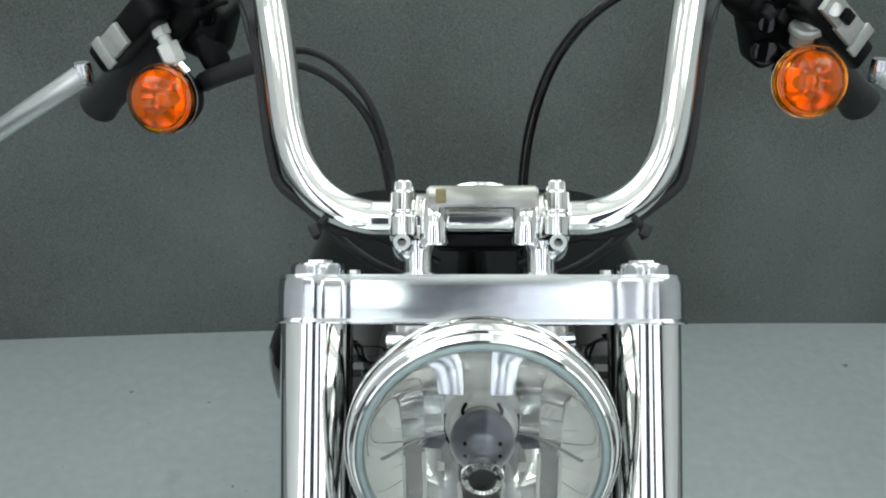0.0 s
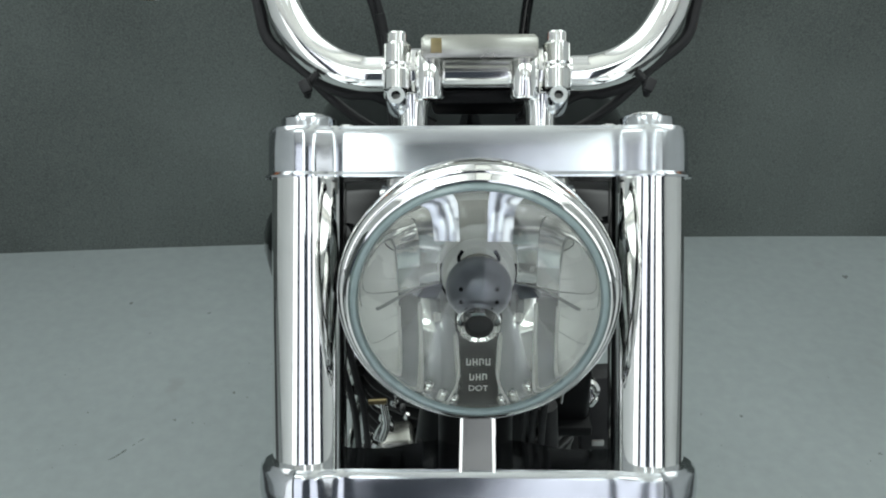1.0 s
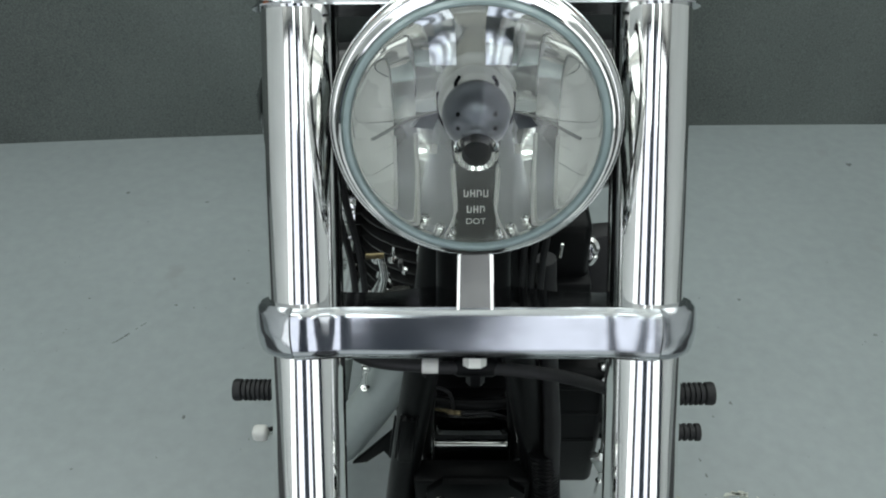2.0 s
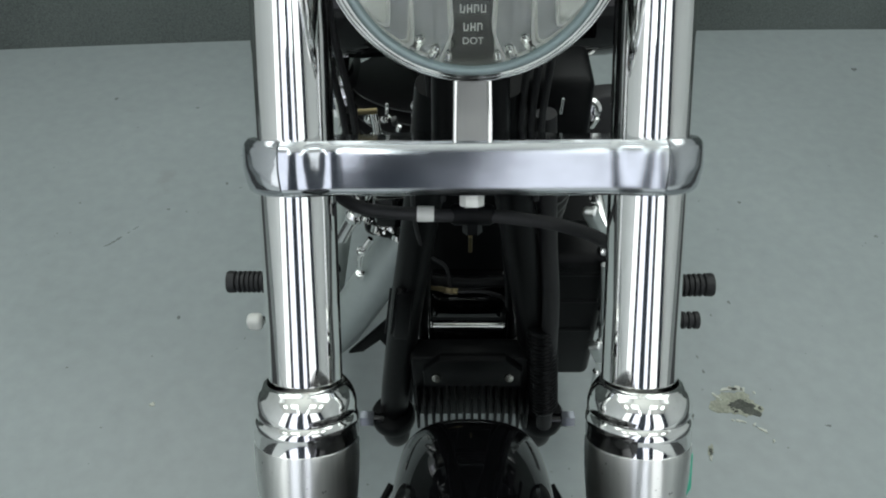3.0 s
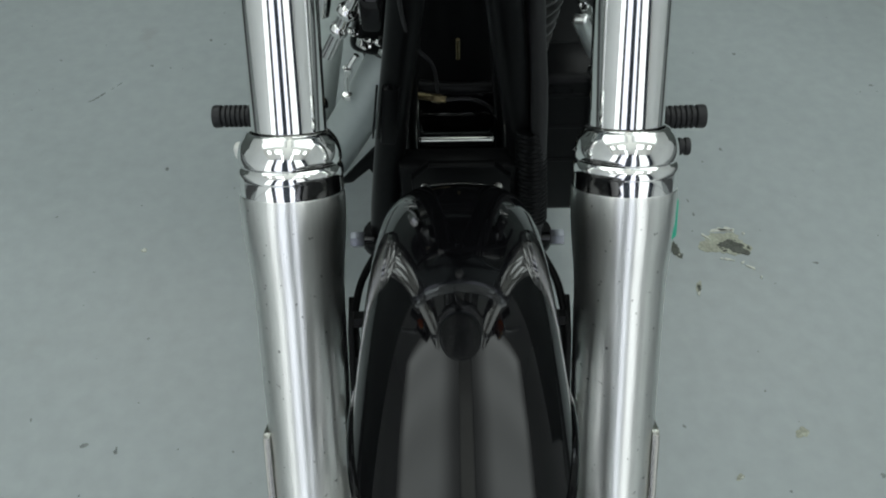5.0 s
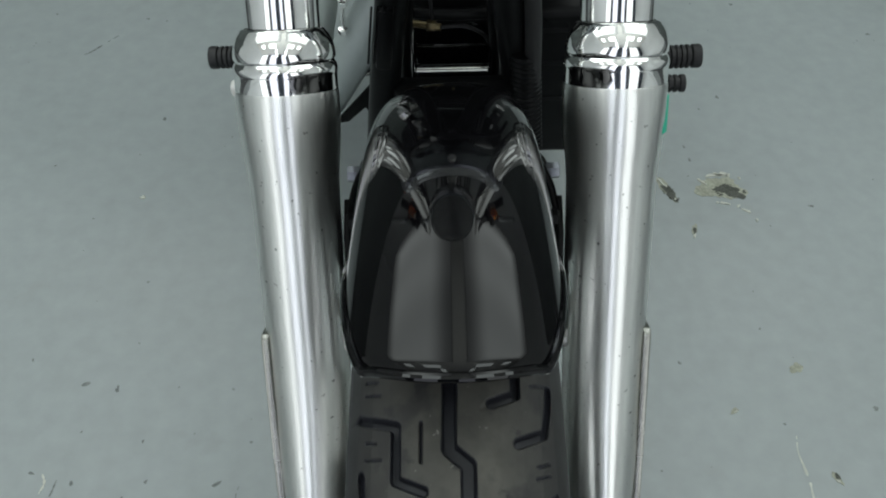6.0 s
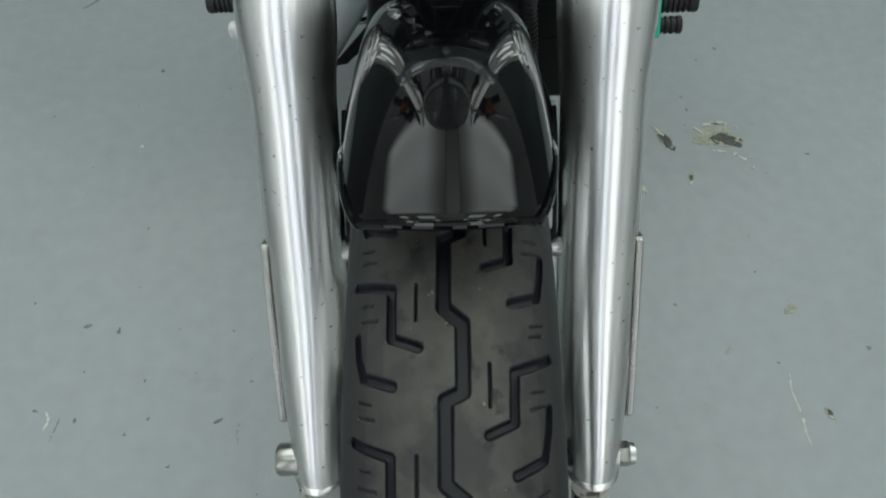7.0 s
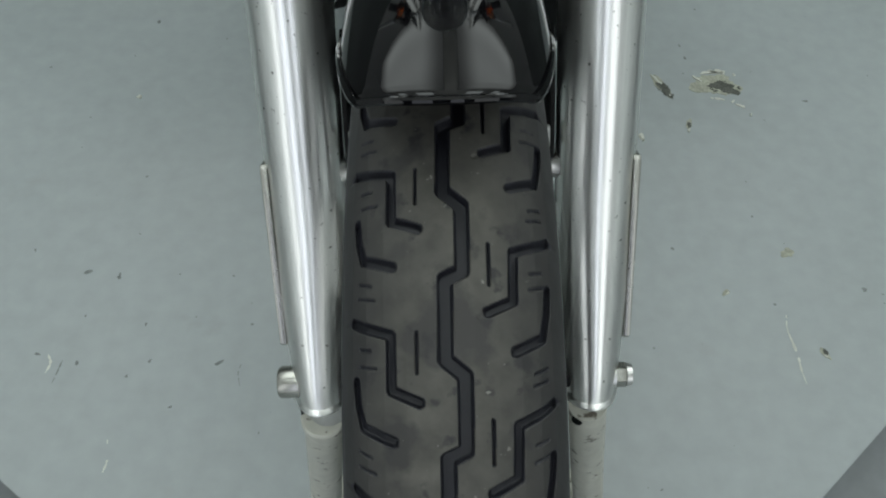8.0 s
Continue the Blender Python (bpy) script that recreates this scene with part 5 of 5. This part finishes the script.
lifter = part("lifter_cover", rod([(-0.106, 0.60, 0.512), (-0.146, 0.60, 0.435)], 0.0075, 18), CHROME, bike, "chrome pushrod cover")
for q, r in ((0.25, 0.012), (0.55, 0.0105)):
    part("lifter_collar", lathe([(0, -0.006), (r - 0.002, -0.006), (r, -0.003), (r, 0.003), (r - 0.002, 0.006), (0, 0.006)], turn_to(Vector((-0.106, 0.60, 0.512)).lerp(Vector((-0.146, 0.60, 0.435)), q), (-0.04, 0, -0.077)), 24), CHROME, lifter)
part("side_cover", block((0.040, 0.06, 0.05), pose(-0.096, 0.63, 0.455, 0, 18, 0), 0.012, None, 3), SATIN, bike, "black cover beside the engine")
part("rear_rod", rod([(-0.128, 0.63, 0.56), (-0.150, 0.63, 0.47)], 0.009, 16), CHROME, bike, "second chrome pushrod cover")
clip = part("pipe_clamp", lathe([(0.0285, -0.007), (0.0315, -0.007), (0.0330, 0), (0.0315, 0.007), (0.0285, 0.007)], turn_to((-0.069, 0.627, 0.424), (-0.45, -0.25, -0.85)), 32), SATIN, bike, "dark exhaust clamp")
for k, (x, z, r) in enumerate(((-0.078, 0.455, 0.0055), (-0.084, 0.466, 0.0045), (-0.100, 0.462, 0.0075), (-0.112, 0.474, 0.005))):
    part("clamp_nut", hexagon(r, -0.006, 0.006, turn_to((x, 0.578 + 0.004 * k, z), (0.6, -0.8, 0.4))), CHROME, clip, "small bright nut")
part("brake_line", rod([(-0.112, 0.60, 0.435), (-0.122, 0.598, 0.418), (-0.127, 0.598, 0.40), (-0.128, 0.60, 0.372)], 0.0036, 12), CHROME, bike, "bright brake line")
for x, z in ((-0.1235, 0.417), (-0.128, 0.378)):
    part("line_fitting", hexagon(0.0060, -0.004, 0.004, turn_to((x, 0.597, z), (0, -0.2, 1))), CHROME, bike)

part("pipe_bracket", prism([(-0.090, 0.312), (-0.156, 0.232), (-0.136, 0.236), (-0.112, 0.262), (-0.100, 0.236), (-0.088, 0.250)], 0, 0.006, pose(0, 0.598, 0) @ pose(0, 0, 0, 90, 0, 0), 0.001), SATIN, bike, "small black bracket below the exhaust")

# primary side: black cover with a chrome edge, upper cover, bright switch
primary = part("primary_cover", prism(arc(0.0, 0.0, 0.088, 90, 270, 14) + arc(0.30, 0.0, 0.088, -90, 90, 14), 0, 0.062, pose(0.118, 0.745, 0.235) @ pose(0, 0, 0, 90, 0, 90), 0.010, None, 3), SATIN, bike, "black primary drive cover")
part("primary_rim", prism(arc(0.0, 0.0, 0.092, 90, 270, 14) + arc(0.30, 0.0, 0.092, -90, 90, 14), 0, 0.014, pose(0.181, 0.745, 0.235) @ pose(0, 0, 0, 90, 0, 90), 0.005, None, 3), CHROME, primary, "chrome primary cover face")
for k in range(6):
    a = radians(110 + 28 * k)
    part("primary_screw", lathe([(0, 0.008), (0.005, 0.007), (0.006, 0), (0, 0)], turn_to((0.196, 0.745 + 0.082 * math.cos(a), 0.235 + 0.082 * math.sin(a)), (1, 0, 0)), 12), CHROME, primary)
edge_line = [Vector((0.164, 0.628, 0.392)), Vector((0.1665, 0.628, 0.366)), Vector((0.1755, 0.628, 0.296)), Vector((0.1815, 0.628, 0.229)), Vector((0.185, 0.628, 0.157)), Vector((0.183, 0.628, 0.118))]
part("cover_edge", rod(edge_line, 0.0026, 10), CHROME, primary, "thin chrome edge of the primary cover")
for k in range(9):
    q = smooth_line(edge_line, 8)[2 + 4 * k]
    part("edge_screw", lathe([(0, 0.006), (0.0042, 0.005), (0.0052, 0.002), (0.0052, -0.004), (0, -0.004)], turn_to(q + Vector((0.001, 0, 0)), (0.3, -1, 0.35)), 14), CHROME, primary)
part("cover_lip", rod([Vector((0.1660, 0.606, 0.385)), Vector((0.1705, 0.606, 0.345)), Vector((0.1770, 0.606, 0.285)), Vector((0.1795, 0.608, 0.252))], 0.0042, 12), PIPE, primary, "bright rounded lip of the primary cover")
part("cover_foot", block((0.018, 0.014, 0.052), pose(0.178, 0.610, 0.213, 20, -14, -20), 0.005, None, 3), PIPE, primary, "bright lower corner of the primary cover")
part("side_case", block((0.094, 0.07, 0.270), pose(0.131, 0.665, 0.254, 6, 0, 0), 0.012, None, 3), SATIN, bike, "black ribbed side casting")
for z in (0.235, 0.30, 0.355):
    part("case_rib", block((0.082, 0.008, 0.008), pose(0.128, 0.629 + (z - 0.282) * -0.1, z), 0.002), SATIN, bike)
lock = part("ignition_switch", lathe([(0, 0.020)] + [(0.0105, 0.019), (0.0115, 0.015), (0.0115, 0.002), (0.013, 0), (0, 0)], turn_to((0.128, 0.61, 0.540), (0.75, -0.6, 0.1)), 24), CHROME, bike, "chrome ignition switch")
for k in range(8):
    a = radians(45 * k)
    part("switch_flute", rod([lock.matrix_basis.translation + Vector((0.008 * math.cos(a) * 0.6 + 0.006, 0.008 * math.cos(a) * 0.75 - 0.005, 0.011 * math.sin(a))), lock.matrix_basis.translation + Vector((0.008 * math.cos(a) * 0.6 + 0.018, 0.008 * math.cos(a) * 0.75 - 0.014, 0.011 * math.sin(a) + 0.002))], 0.0026, 8), CHROME, lock)
elbow = part("bright_bracket", block((0.026, 0.010, 0.012), pose(0.126, 0.60, 0.612, 6, 24, 0), 0.003), PIPE, bike, "chrome bracket beside the cover")
part("bracket_leg", block((0.010, 0.010, 0.030), pose(0.137, 0.60, 0.594, 6, -10, 0), 0.003), PIPE, elbow)
strip = part("bright_strip", block((0.017, 0.012, 0.086), pose(0.148, 0.600, 0.455, 30, -9, -25), 0.004, None, 3), PIPE, bike, "chrome strip beside the black side casting")
for z in (0.498, 0.484, 0.470):
    part("strip_stud", lathe([(0, 0.006), (0.0045, 0.005), (0.0052, 0), (0, 0)], turn_to((0.140 + (0.498 - z) * 0.16, 0.597, z), (-0.3, -1, 0.3)), 14), CHROME, strip)
part("ribbed_boot", lathe([(0, 0)] + [(0.0150 + 0.0014 * (k % 2), 0.003 * k) for k in range(43)] + [(0, 0.128)], turn_to((0.083, 0.437, 0.335), (-0.07, 0.08, 1)), 24), SATIN, bike, "ribbed black rubber boot")
part("clutch_conduit", rod([(0.086, 0.436, 0.30), (0.081, 0.442, 0.48), (0.072, 0.446, 0.58), (0.060, 0.44, 0.72)], 0.0085, 14), RUBBER, bike, "black cable conduit along the frame")
part("chrome_stay", rod([(0.058, 0.452, 0.640), (0.066, 0.462, 0.575)], 0.0022, 8), CHROME, bike, "thin bright stay")
part("rubber_pad", block((0.016, 0.012, 0.075), pose(-0.064, 0.440, 0.485, 4, 6, 0), 0.003), SATIN, bike, "ribbed black cable guide")
for k in range(5):
    part("guide_rib", block((0.0022, 0.004, 0.070), pose(-0.078 + k * 0.0055, 0.4375, 0.490, 4, 8, 0), 0.0007), SATIN, bike)

panel = part("relay_panel", block((0.034, 0.022, 0.104), pose(0.1165, 0.515, 0.640, 0, -6, 0), 0.004), RUBBER, bike, "dark grey relay panel behind the fork")
knob = part("panel_knob", lathe([(0, 0.016), (0.0075, 0.015), (0.0085, 0.012), (0.0085, 0.004), (0.0105, 0.002), (0.0105, -0.004), (0, -0.004)], turn_to((0.1045, 0.500, 0.683), (-0.25, -1, 0.35)), 20), CHROME, panel, "chrome knob")
part("knob_stem", block((0.006, 0.010, 0.013), pose(0.1085, 0.497, 0.673, 10, 20, 0), 0.0015), CHROME, knob)
part("panel_tag", block((0.0115, 0.003, 0.0065), pose(0.1196, 0.5025, 0.6116), 0.0008), CAST, panel, "small pale tag")
for x, z, w in ((0.028, 0.6605, 0.007), (0.047, 0.6610, 0.009), (0.056, 0.6605, 0.006), (-0.052, 0.6600, 0.008), (-0.040, 0.6605, 0.006), (-0.0163, 0.6823, 0.004), (-0.060, 0.708, 0.004)):
    part("neck_bracket", block((w, 0.006, 0.007), pose(x, 0.448, z, 12, 0, 0), 0.0012), FIN, bike, "dull metal bracket at the frame neck")

# coil, ignition parts and neck wiring seen below the headlamp
coil = part("ignition_coil", block((0.060, 0.060, 0.080), pose(0.072, 0.50, 0.690), 0.008, None, 3), SATIN, bike, "black ignition cover below the tank")
part("coil_step", block((0.064, 0.030, 0.012), pose(0.072, 0.475, 0.668), 0.003), SATIN, coil)
part("valve", rod([(-0.087, 0.44, 0.7225), (-0.072, 0.44, 0.7235)], 0.0026, 14), BRASS, bike, "small brass valve")
part("valve_stem", rod([(-0.075, 0.44, 0.722), (-0.073, 0.438, 0.70), (-0.078, 0.44, 0.68)], 0.0032, 12), CHROME, bike, "bright fitting below the valve")
part("bright_clip", block((0.010, 0.008, 0.024), pose(-0.078, 0.45, 0.680, 0, 28, 0), 0.002), CHROME, bike, "small bright clip")
for x, z in ((-0.043, 0.728), (-0.043, 0.720), (-0.032, 0.724), (0.037, 0.722), (0.039, 0.716), (-0.056, 0.706)):
    part("bright_clip", block((0.0042, 0.005, 0.006), pose(x, 0.44, z + 0.001, 0, 20, 0), 0.001), CHROME, bike)
for x, y, z, r in ((-0.081, 0.46, 0.702, 0.0040), (-0.077, 0.46, 0.684, 0.0050), (-0.075, 0.462, 0.671, 0.0042), (-0.094, 0.462, 0.659, 0.0055), (-0.068, 0.462, 0.700, 0.0032)):
    part("bright_fitting", hexagon(r, -0.005, 0.005, turn_to((x, y, z), (0.4, -0.7, 0.6))), CHROME, bike, "small chrome pipe fitting")
# thin chrome rods standing in for glints along the neck wires
for x, z, long in ((-0.066, 0.718, 0.010), (-0.039, 0.673, 0.016), (0.055, 0.692, 0.012), (0.073, 0.720, 0.014), (-0.021, 0.694, 0.010)):
    part("ferrule_and_glint", rod([(x, 0.45, z - long / 2), (x + 0.0008, 0.45, z + long / 2)], 0.0011, 8), CHROME, bike, "thin chrome rod built for a glint on a wire")
for x in (-0.090, -0.098, 0.048, 0.056, 0.040, -0.030, -0.022):
    part("neck_wire", rod([(x, 0.40, 0.90), (x * 1.04, 0.405, 0.82), (x * 0.96, 0.41, 0.74), (x, 0.43, 0.64)], 0.0028, 8), RUBBER, bike, "thin black wire at the steering head")


# ---- pegs ----
def ribbed_peg(name, x0, x1, y, z, r, ribs, drop, label):
    side = 1 if x1 > 0 else -1
    long = abs(x1 - x0)
    prof = [(0, 0), (r * 0.82, 0)]
    for k in range(ribs):
        h = long * 0.86 * k / ribs
        prof += [(r, h + 0.001), (r, h + long * 0.5 / ribs), (r * 0.82, h + long * 0.56 / ribs), (r * 0.82, h + long * 0.84 / ribs)]
    prof += [(r * 1.0, long * 0.88), (r * 1.03, long * 0.97), (r * 0.94, long), (0, long)]
    ob = part(name, lathe(prof, turn_to((x0, y, z), (side, 0, drop)), 28), RUBBER, bike, label)
    part("peg_arm", rod([(x0 - side * 0.055, y + 0.04, z - 0.012), (x0 - side * 0.01, y, z), (x0 + side * 0.01, y, z)], 0.009, 12), SATIN, ob)


ribbed_peg("foot_peg", -0.238, -0.329, 0.688, 0.270, 0.0152, 12, 0.0, "ribbed black rubber foot peg")
ribbed_peg("foot_peg", 0.250, 0.352, 0.718, 0.228, 0.0165, 12, 0.03, "ribbed black rubber foot peg")
ribbed_peg("shift_peg", 0.252, 0.306, 0.6245, 0.262, 0.0116, 6, 0.0, "small ribbed rubber shift peg")
part("brake_pedal", block((0.020, 0.018, 0.020), pose(-0.270, 0.593, 0.296), 0.006, None, 3), WHITE, bike, "pale brake pedal tip")
part("pedal_arm", rod([(-0.12, 0.80, 0.15), (-0.22, 0.70, 0.20), (-0.266, 0.600, 0.288)], 0.006, 12), CHROME, bike)

# ---- the stand that holds the wheel ----
stand = new("wheel_stand")
stand.rotation_euler = (0, radians(LEAN), 0)
tagged(stand, "cream-painted steel front stand with chipped posts", "stand")
for side in (-1, 1):
    if side < 0:
        post = part("post", rod([(-0.148, -0.010, 0.020), (-0.131, -0.012, 0.150), (-0.1125, -0.016, 0.294)], 0.0162, 24), CREAM, stand, "cream-painted tubular post with chips")
        part("post_flare", lathe([(0.0158, -0.030), (0.0164, -0.022), (0.0176, -0.010), (0.0186, -0.002), (0.0186, 0.002), (0.0170, 0.004), (0, 0.004)], turn_to((-0.1125, -0.016, 0.2935), (0.1, -0.05, 1)), 28), CREAM, post)
    else:
        post = part("post", rod([(0.144, -0.010, 0.020), (0.127, -0.010, 0.150), (0.1095, -0.012, 0.304)], 0.0160, 24), CREAM, stand, "cream-painted tubular post with chips")
        part("post_hole", lathe([(0, 0.0008), (0.0044, 0.0008), (0.0052, -0.0012), (0, -0.0012)], turn_to((0.0998, -0.0246, 0.2960), (-0.60, -0.8, 0.05)), 16), SATIN, post, "dark round hole")
part("base_bar", rod([(-0.148, -0.010, 0.020), (0.0, 0.14, 0.024), (0.144, -0.010, 0.020)], 0.0162, 20), CREAM, stand)


# ---- chips, scuffs and grit on the floor ----
def blob(r, seed, stretch=1.0, turn=0.0, rough=0.35, n=18):
    g = random.Random(seed)
    phase = [g.uniform(0, 6.28) for _ in range(4)]
    out = []
    for k in range(n):
        a = 2 * math.pi * k / n
        q = r * (1 + rough * (0.5 * math.sin(2 * a + phase[0]) + 0.35 * math.sin(3 * a + phase[1]) + 0.3 * math.sin(5 * a + phase[2]) + 0.3 * g.uniform(-1, 1)))
        x, y = q * math.cos(a) * stretch, q * math.sin(a)
        out.append((x * math.cos(turn) - y * math.sin(turn), x * math.sin(turn) + y * math.cos(turn)))
    return out


def floor_chip(x, y, patch, hollow=None, flakes=(), seed=1):
    """Paint broken away: a pale bared patch, a dark hollow within it, ragged pale flakes round the edge.
    patch and hollow: dx, dy, half-length, half-width, turn; flakes: dx, dy, size, length over width, turn."""
    thing = new("floor_chip")
    thing.location = (x, y, 0)
    dx, dy, a, b, turn = patch
    part("bare_patch", prism(blob(b, seed, a / b, turn, 0.34, 44), 0.0002, 0.0006, pose(dx, dy, 0), 0), BARE, thing, "pale bared screed")
    if hollow:
        dx, dy, a, b, turn = hollow
        part("hollow", prism(blob(b, seed + 9, a / b, turn, 0.42, 40), 0.0003, 0.0010, pose(dx, dy, 0), 0), CHIP, thing, "dark bare concrete")
        g = random.Random(seed + 30)
        for k in range(12):  # crumbs of concrete round the hollow
            q = g.uniform(0, 6.28)
            cx, cy = 1.1 * a * math.cos(q), 1.15 * b * math.sin(q)
            at = pose(dx + cx * math.cos(turn) - cy * math.sin(turn), dy + cx * math.sin(turn) + cy * math.cos(turn), 0)
            part("crumb", prism(blob(b * g.uniform(0.06, 0.16), seed + 60 + k, g.uniform(1, 2), g.uniform(0, 3), 0.6, 8), 0.0003, 0.0012, at, 0), CHIP, thing)
    for k, (dx, dy, size, long, turn) in enumerate(flakes):
        part("paint_flake", prism(blob(size, seed + k, long, turn, 0.6, 14), 0.0003, 0.0015, pose(dx, dy, 0), 0), FLAKE, thing, "pale broken paint edge")
    tagged(thing, "chipped patch of floor paint showing bare concrete", "floor chip", "chips in the floor")


floor_chip(0.434, 0.688, (0, 0, 0.034, 0.026, -0.10), (0.013, -0.006, 0.0215, 0.0125, -0.22),
           ((-0.007, 0.029, 0.0042, 2.2, 0.1), (0.001, 0.030, 0.0038, 1.8, -0.3), (0.010, 0.031, 0.0040, 2.0, 0.2), (0.017, 0.029, 0.0028, 1.8, 0.0), (-0.030, 0.016, 0.0026, 2.4, -0.7), (-0.024, 0.009, 0.0014, 2.0, -1.0),
            (-0.012, -0.031, 0.0016, 1.5, 0.0), (-0.003, -0.032, 0.0020, 2.6, 0.1), (0.004, -0.034, 0.0014, 2.0, 0.0), (0.020, -0.038, 0.0020, 1.6, 1.2), (0.031, -0.048, 0.0028, 2.2, -0.5), (0.043, -0.067, 0.0014, 1.6, 1.2), (0.035, 0.023, 0.0016, 1.5, 1.5)), 3)
floor_chip(0.345, 0.686, (-0.001, 0.001, 0.0260, 0.0085, -1.12), (0.004, -0.008, 0.0165, 0.0080, -1.05),
           ((-0.006, 0.014, 0.0022, 3.0, -1.1), (-0.010, 0.021, 0.0016, 2.0, -0.8), (0.000, 0.006, 0.0014, 2.0, -1.2), (0.010, -0.022, 0.0012, 1.6, -0.9)), 7)
floor_chip(0.373, 0.596, (0.001, 0.004, 0.0120, 0.0042, 1.4), (0.001, 0.002, 0.0060, 0.0028, 1.4), ((-0.001, -0.008, 0.0022, 1.8, 1.5),), 12)
floor_chip(0.295, 0.573, (0, 0, 0.0070, 0.0034, -1.2), None, ((0.001, 0.001, 0.0032, 2.2, -1.2), (0.002, -0.005, 0.0020, 1.6, 1.2)), 9)
floor_chip(0.476, 0.196, (0, 0, 0.0095, 0.0036, -1.2), (0.001, 0.002, 0.0050, 0.0022, -1.2), ((0.0, -0.004, 0.0012, 2.0, -1.1),), 15)
floor_chip(0.467, 0.354, (0, 0, 0.0090, 0.0078, 0.3), None, (), 18)
floor_chip(0.367, 0.289, (0, 0, 0.0055, 0.0040, 0.6), None, ((0.002, -0.001, 0.0014, 1.6, 0.4),), 21)
floor_chip(-0.494, 0.661, (0, 0, 0.0050, 0.0030, 0.4), None, ((0.0, 0.0, 0.0024, 1.6, 0.5),), 24)


def scuff(pts, r, mat, label):
    bm = bmesh.new()
    line = smooth_line([(x, y, 0.0006) for x, y in pts], 5)
    g = random.Random(len(pts) + int(pts[0][0] * 1000))
    lo, hi = [], []
    for i, q in enumerate(line):
        t = (line[min(i + 1, len(line) - 1)] - line[max(i - 1, 0)]).normalized()
        side = Vector((-t.y, t.x, 0)) * r * g.uniform(0.35, 1.2) * (0.3 + 0.7 * math.sin(math.pi * (i + 0.4) / (len(line) - 0.2)))
        lo.append(bm.verts.new(q - side))
        hi.append(bm.verts.new(q + side))
    for k in range(len(line) - 1):
        if g.random() > 0.18:
            bm.faces.new((lo[k], lo[k + 1], hi[k + 1], hi[k]))
    tagged(new("floor_scuff", mesh_of("floor_scuff", bm, mat)), label, "scuff", "scuffs on the floor")


scuff([(-0.678, 1.012), (-0.667, 1.021), (-0.648, 1.045), (-0.628, 1.070)], 0.0022, SPECK, "dark scuff scratched into the floor paint")
scuff([(0.440, 0.253), (0.436, 0.232), (0.438, 0.212), (0.440, 0.190), (0.439, 0.172), (0.441, 0.153)], 0.0017, FLAKE, "pale scratch in the floor paint")
scuff([(-0.418, 0.085), (-0.413, 0.06), (-0.415, 0.045)], 0.0016, FLAKE, "pale scratch in the floor paint")
scuff([(-0.518, 0.200), (-0.512, 0.188), (-0.515, 0.174)], 0.0018, FLAKE, "pale scratch in the floor paint")
scuff([(-0.498, 0.192), (-0.500, 0.178), (-0.503, 0.160)], 0.0012, SPECK, "dark scuff on the floor paint")
scuff([(-0.272, 0.185), (-0.274, 0.172), (-0.270, 0.155)], 0.0009, SPECK, "dark scuff on the floor paint")


def grit():
    """Grit and dark specks strewn over the floor, the marked ones first."""
    g = random.Random(5)
    marked = [(-0.797, 1.497, 7), (-0.605, 1.469, 5), (-0.485, 1.205, 5), (-0.455, 1.193, 3), (-0.584, 1.122, 5), (0.972, 1.706, 11), (0.56, 1.186, 5), (0.478, 1.187, 3), (-0.496, 0.842, 6), (-0.453, 0.319, 4.5), (-0.497, 0.326, 5),
              (-0.388, 0.190, 4), (-0.403, 0.244, 2.5), (-0.578, 0.363, 3), (-0.532, 0.201, 3.5), (-0.479, 0.188, 4), (-0.300, 0.187, 5), (-0.265, 0.243, 3), (-0.299, 0.319, 2.5), (-0.372, 0.322, 1.5), (-0.413, 0.169, 3), (-0.351, 0.127, 3),
              (0.307, 0.362, 3.5), (0.432, 0.418, 2.5), (0.429, 0.270, 2.5), (0.440, 0.251, 2), (0.557, 0.293, 5), (0.256, 0.205, 2), (0.391, 0.783, 3), (0.395, 0.752, 3.5), (0.476, 0.620, 3), (0.495, 0.609, 2), (0.571, 0.651, 4),
              (0.474, 0.909, 4), (0.435, 0.877, 3), (0.806, 1.094, 5), (-0.651, 0.729, 3), (-0.450, 0.495, 3), (-0.762, 1.134, 3)]
    spots = [(x, y, r * 0.0006) for x, y, r in marked]
    spots += [(g.uniform(-1.1, 1.2), g.uniform(0.0, 1.66), g.uniform(0.0005, 0.0013)) for _ in range(170)]
    bm = bmesh.new()
    for k, (x, y, r) in enumerate(spots):
        pts = blob(r, k, g.uniform(1, 2.2), g.uniform(0, 3), 0.5, 8)
        bm.faces.new([bm.verts.new((x + a, y + b, 0.0004)) for a, b in pts])
    tagged(new("floor_grit", mesh_of("floor_grit", bm, SPECK)), "dark grit and specks strewn over the floor", "grit", kind="stuff")


grit()
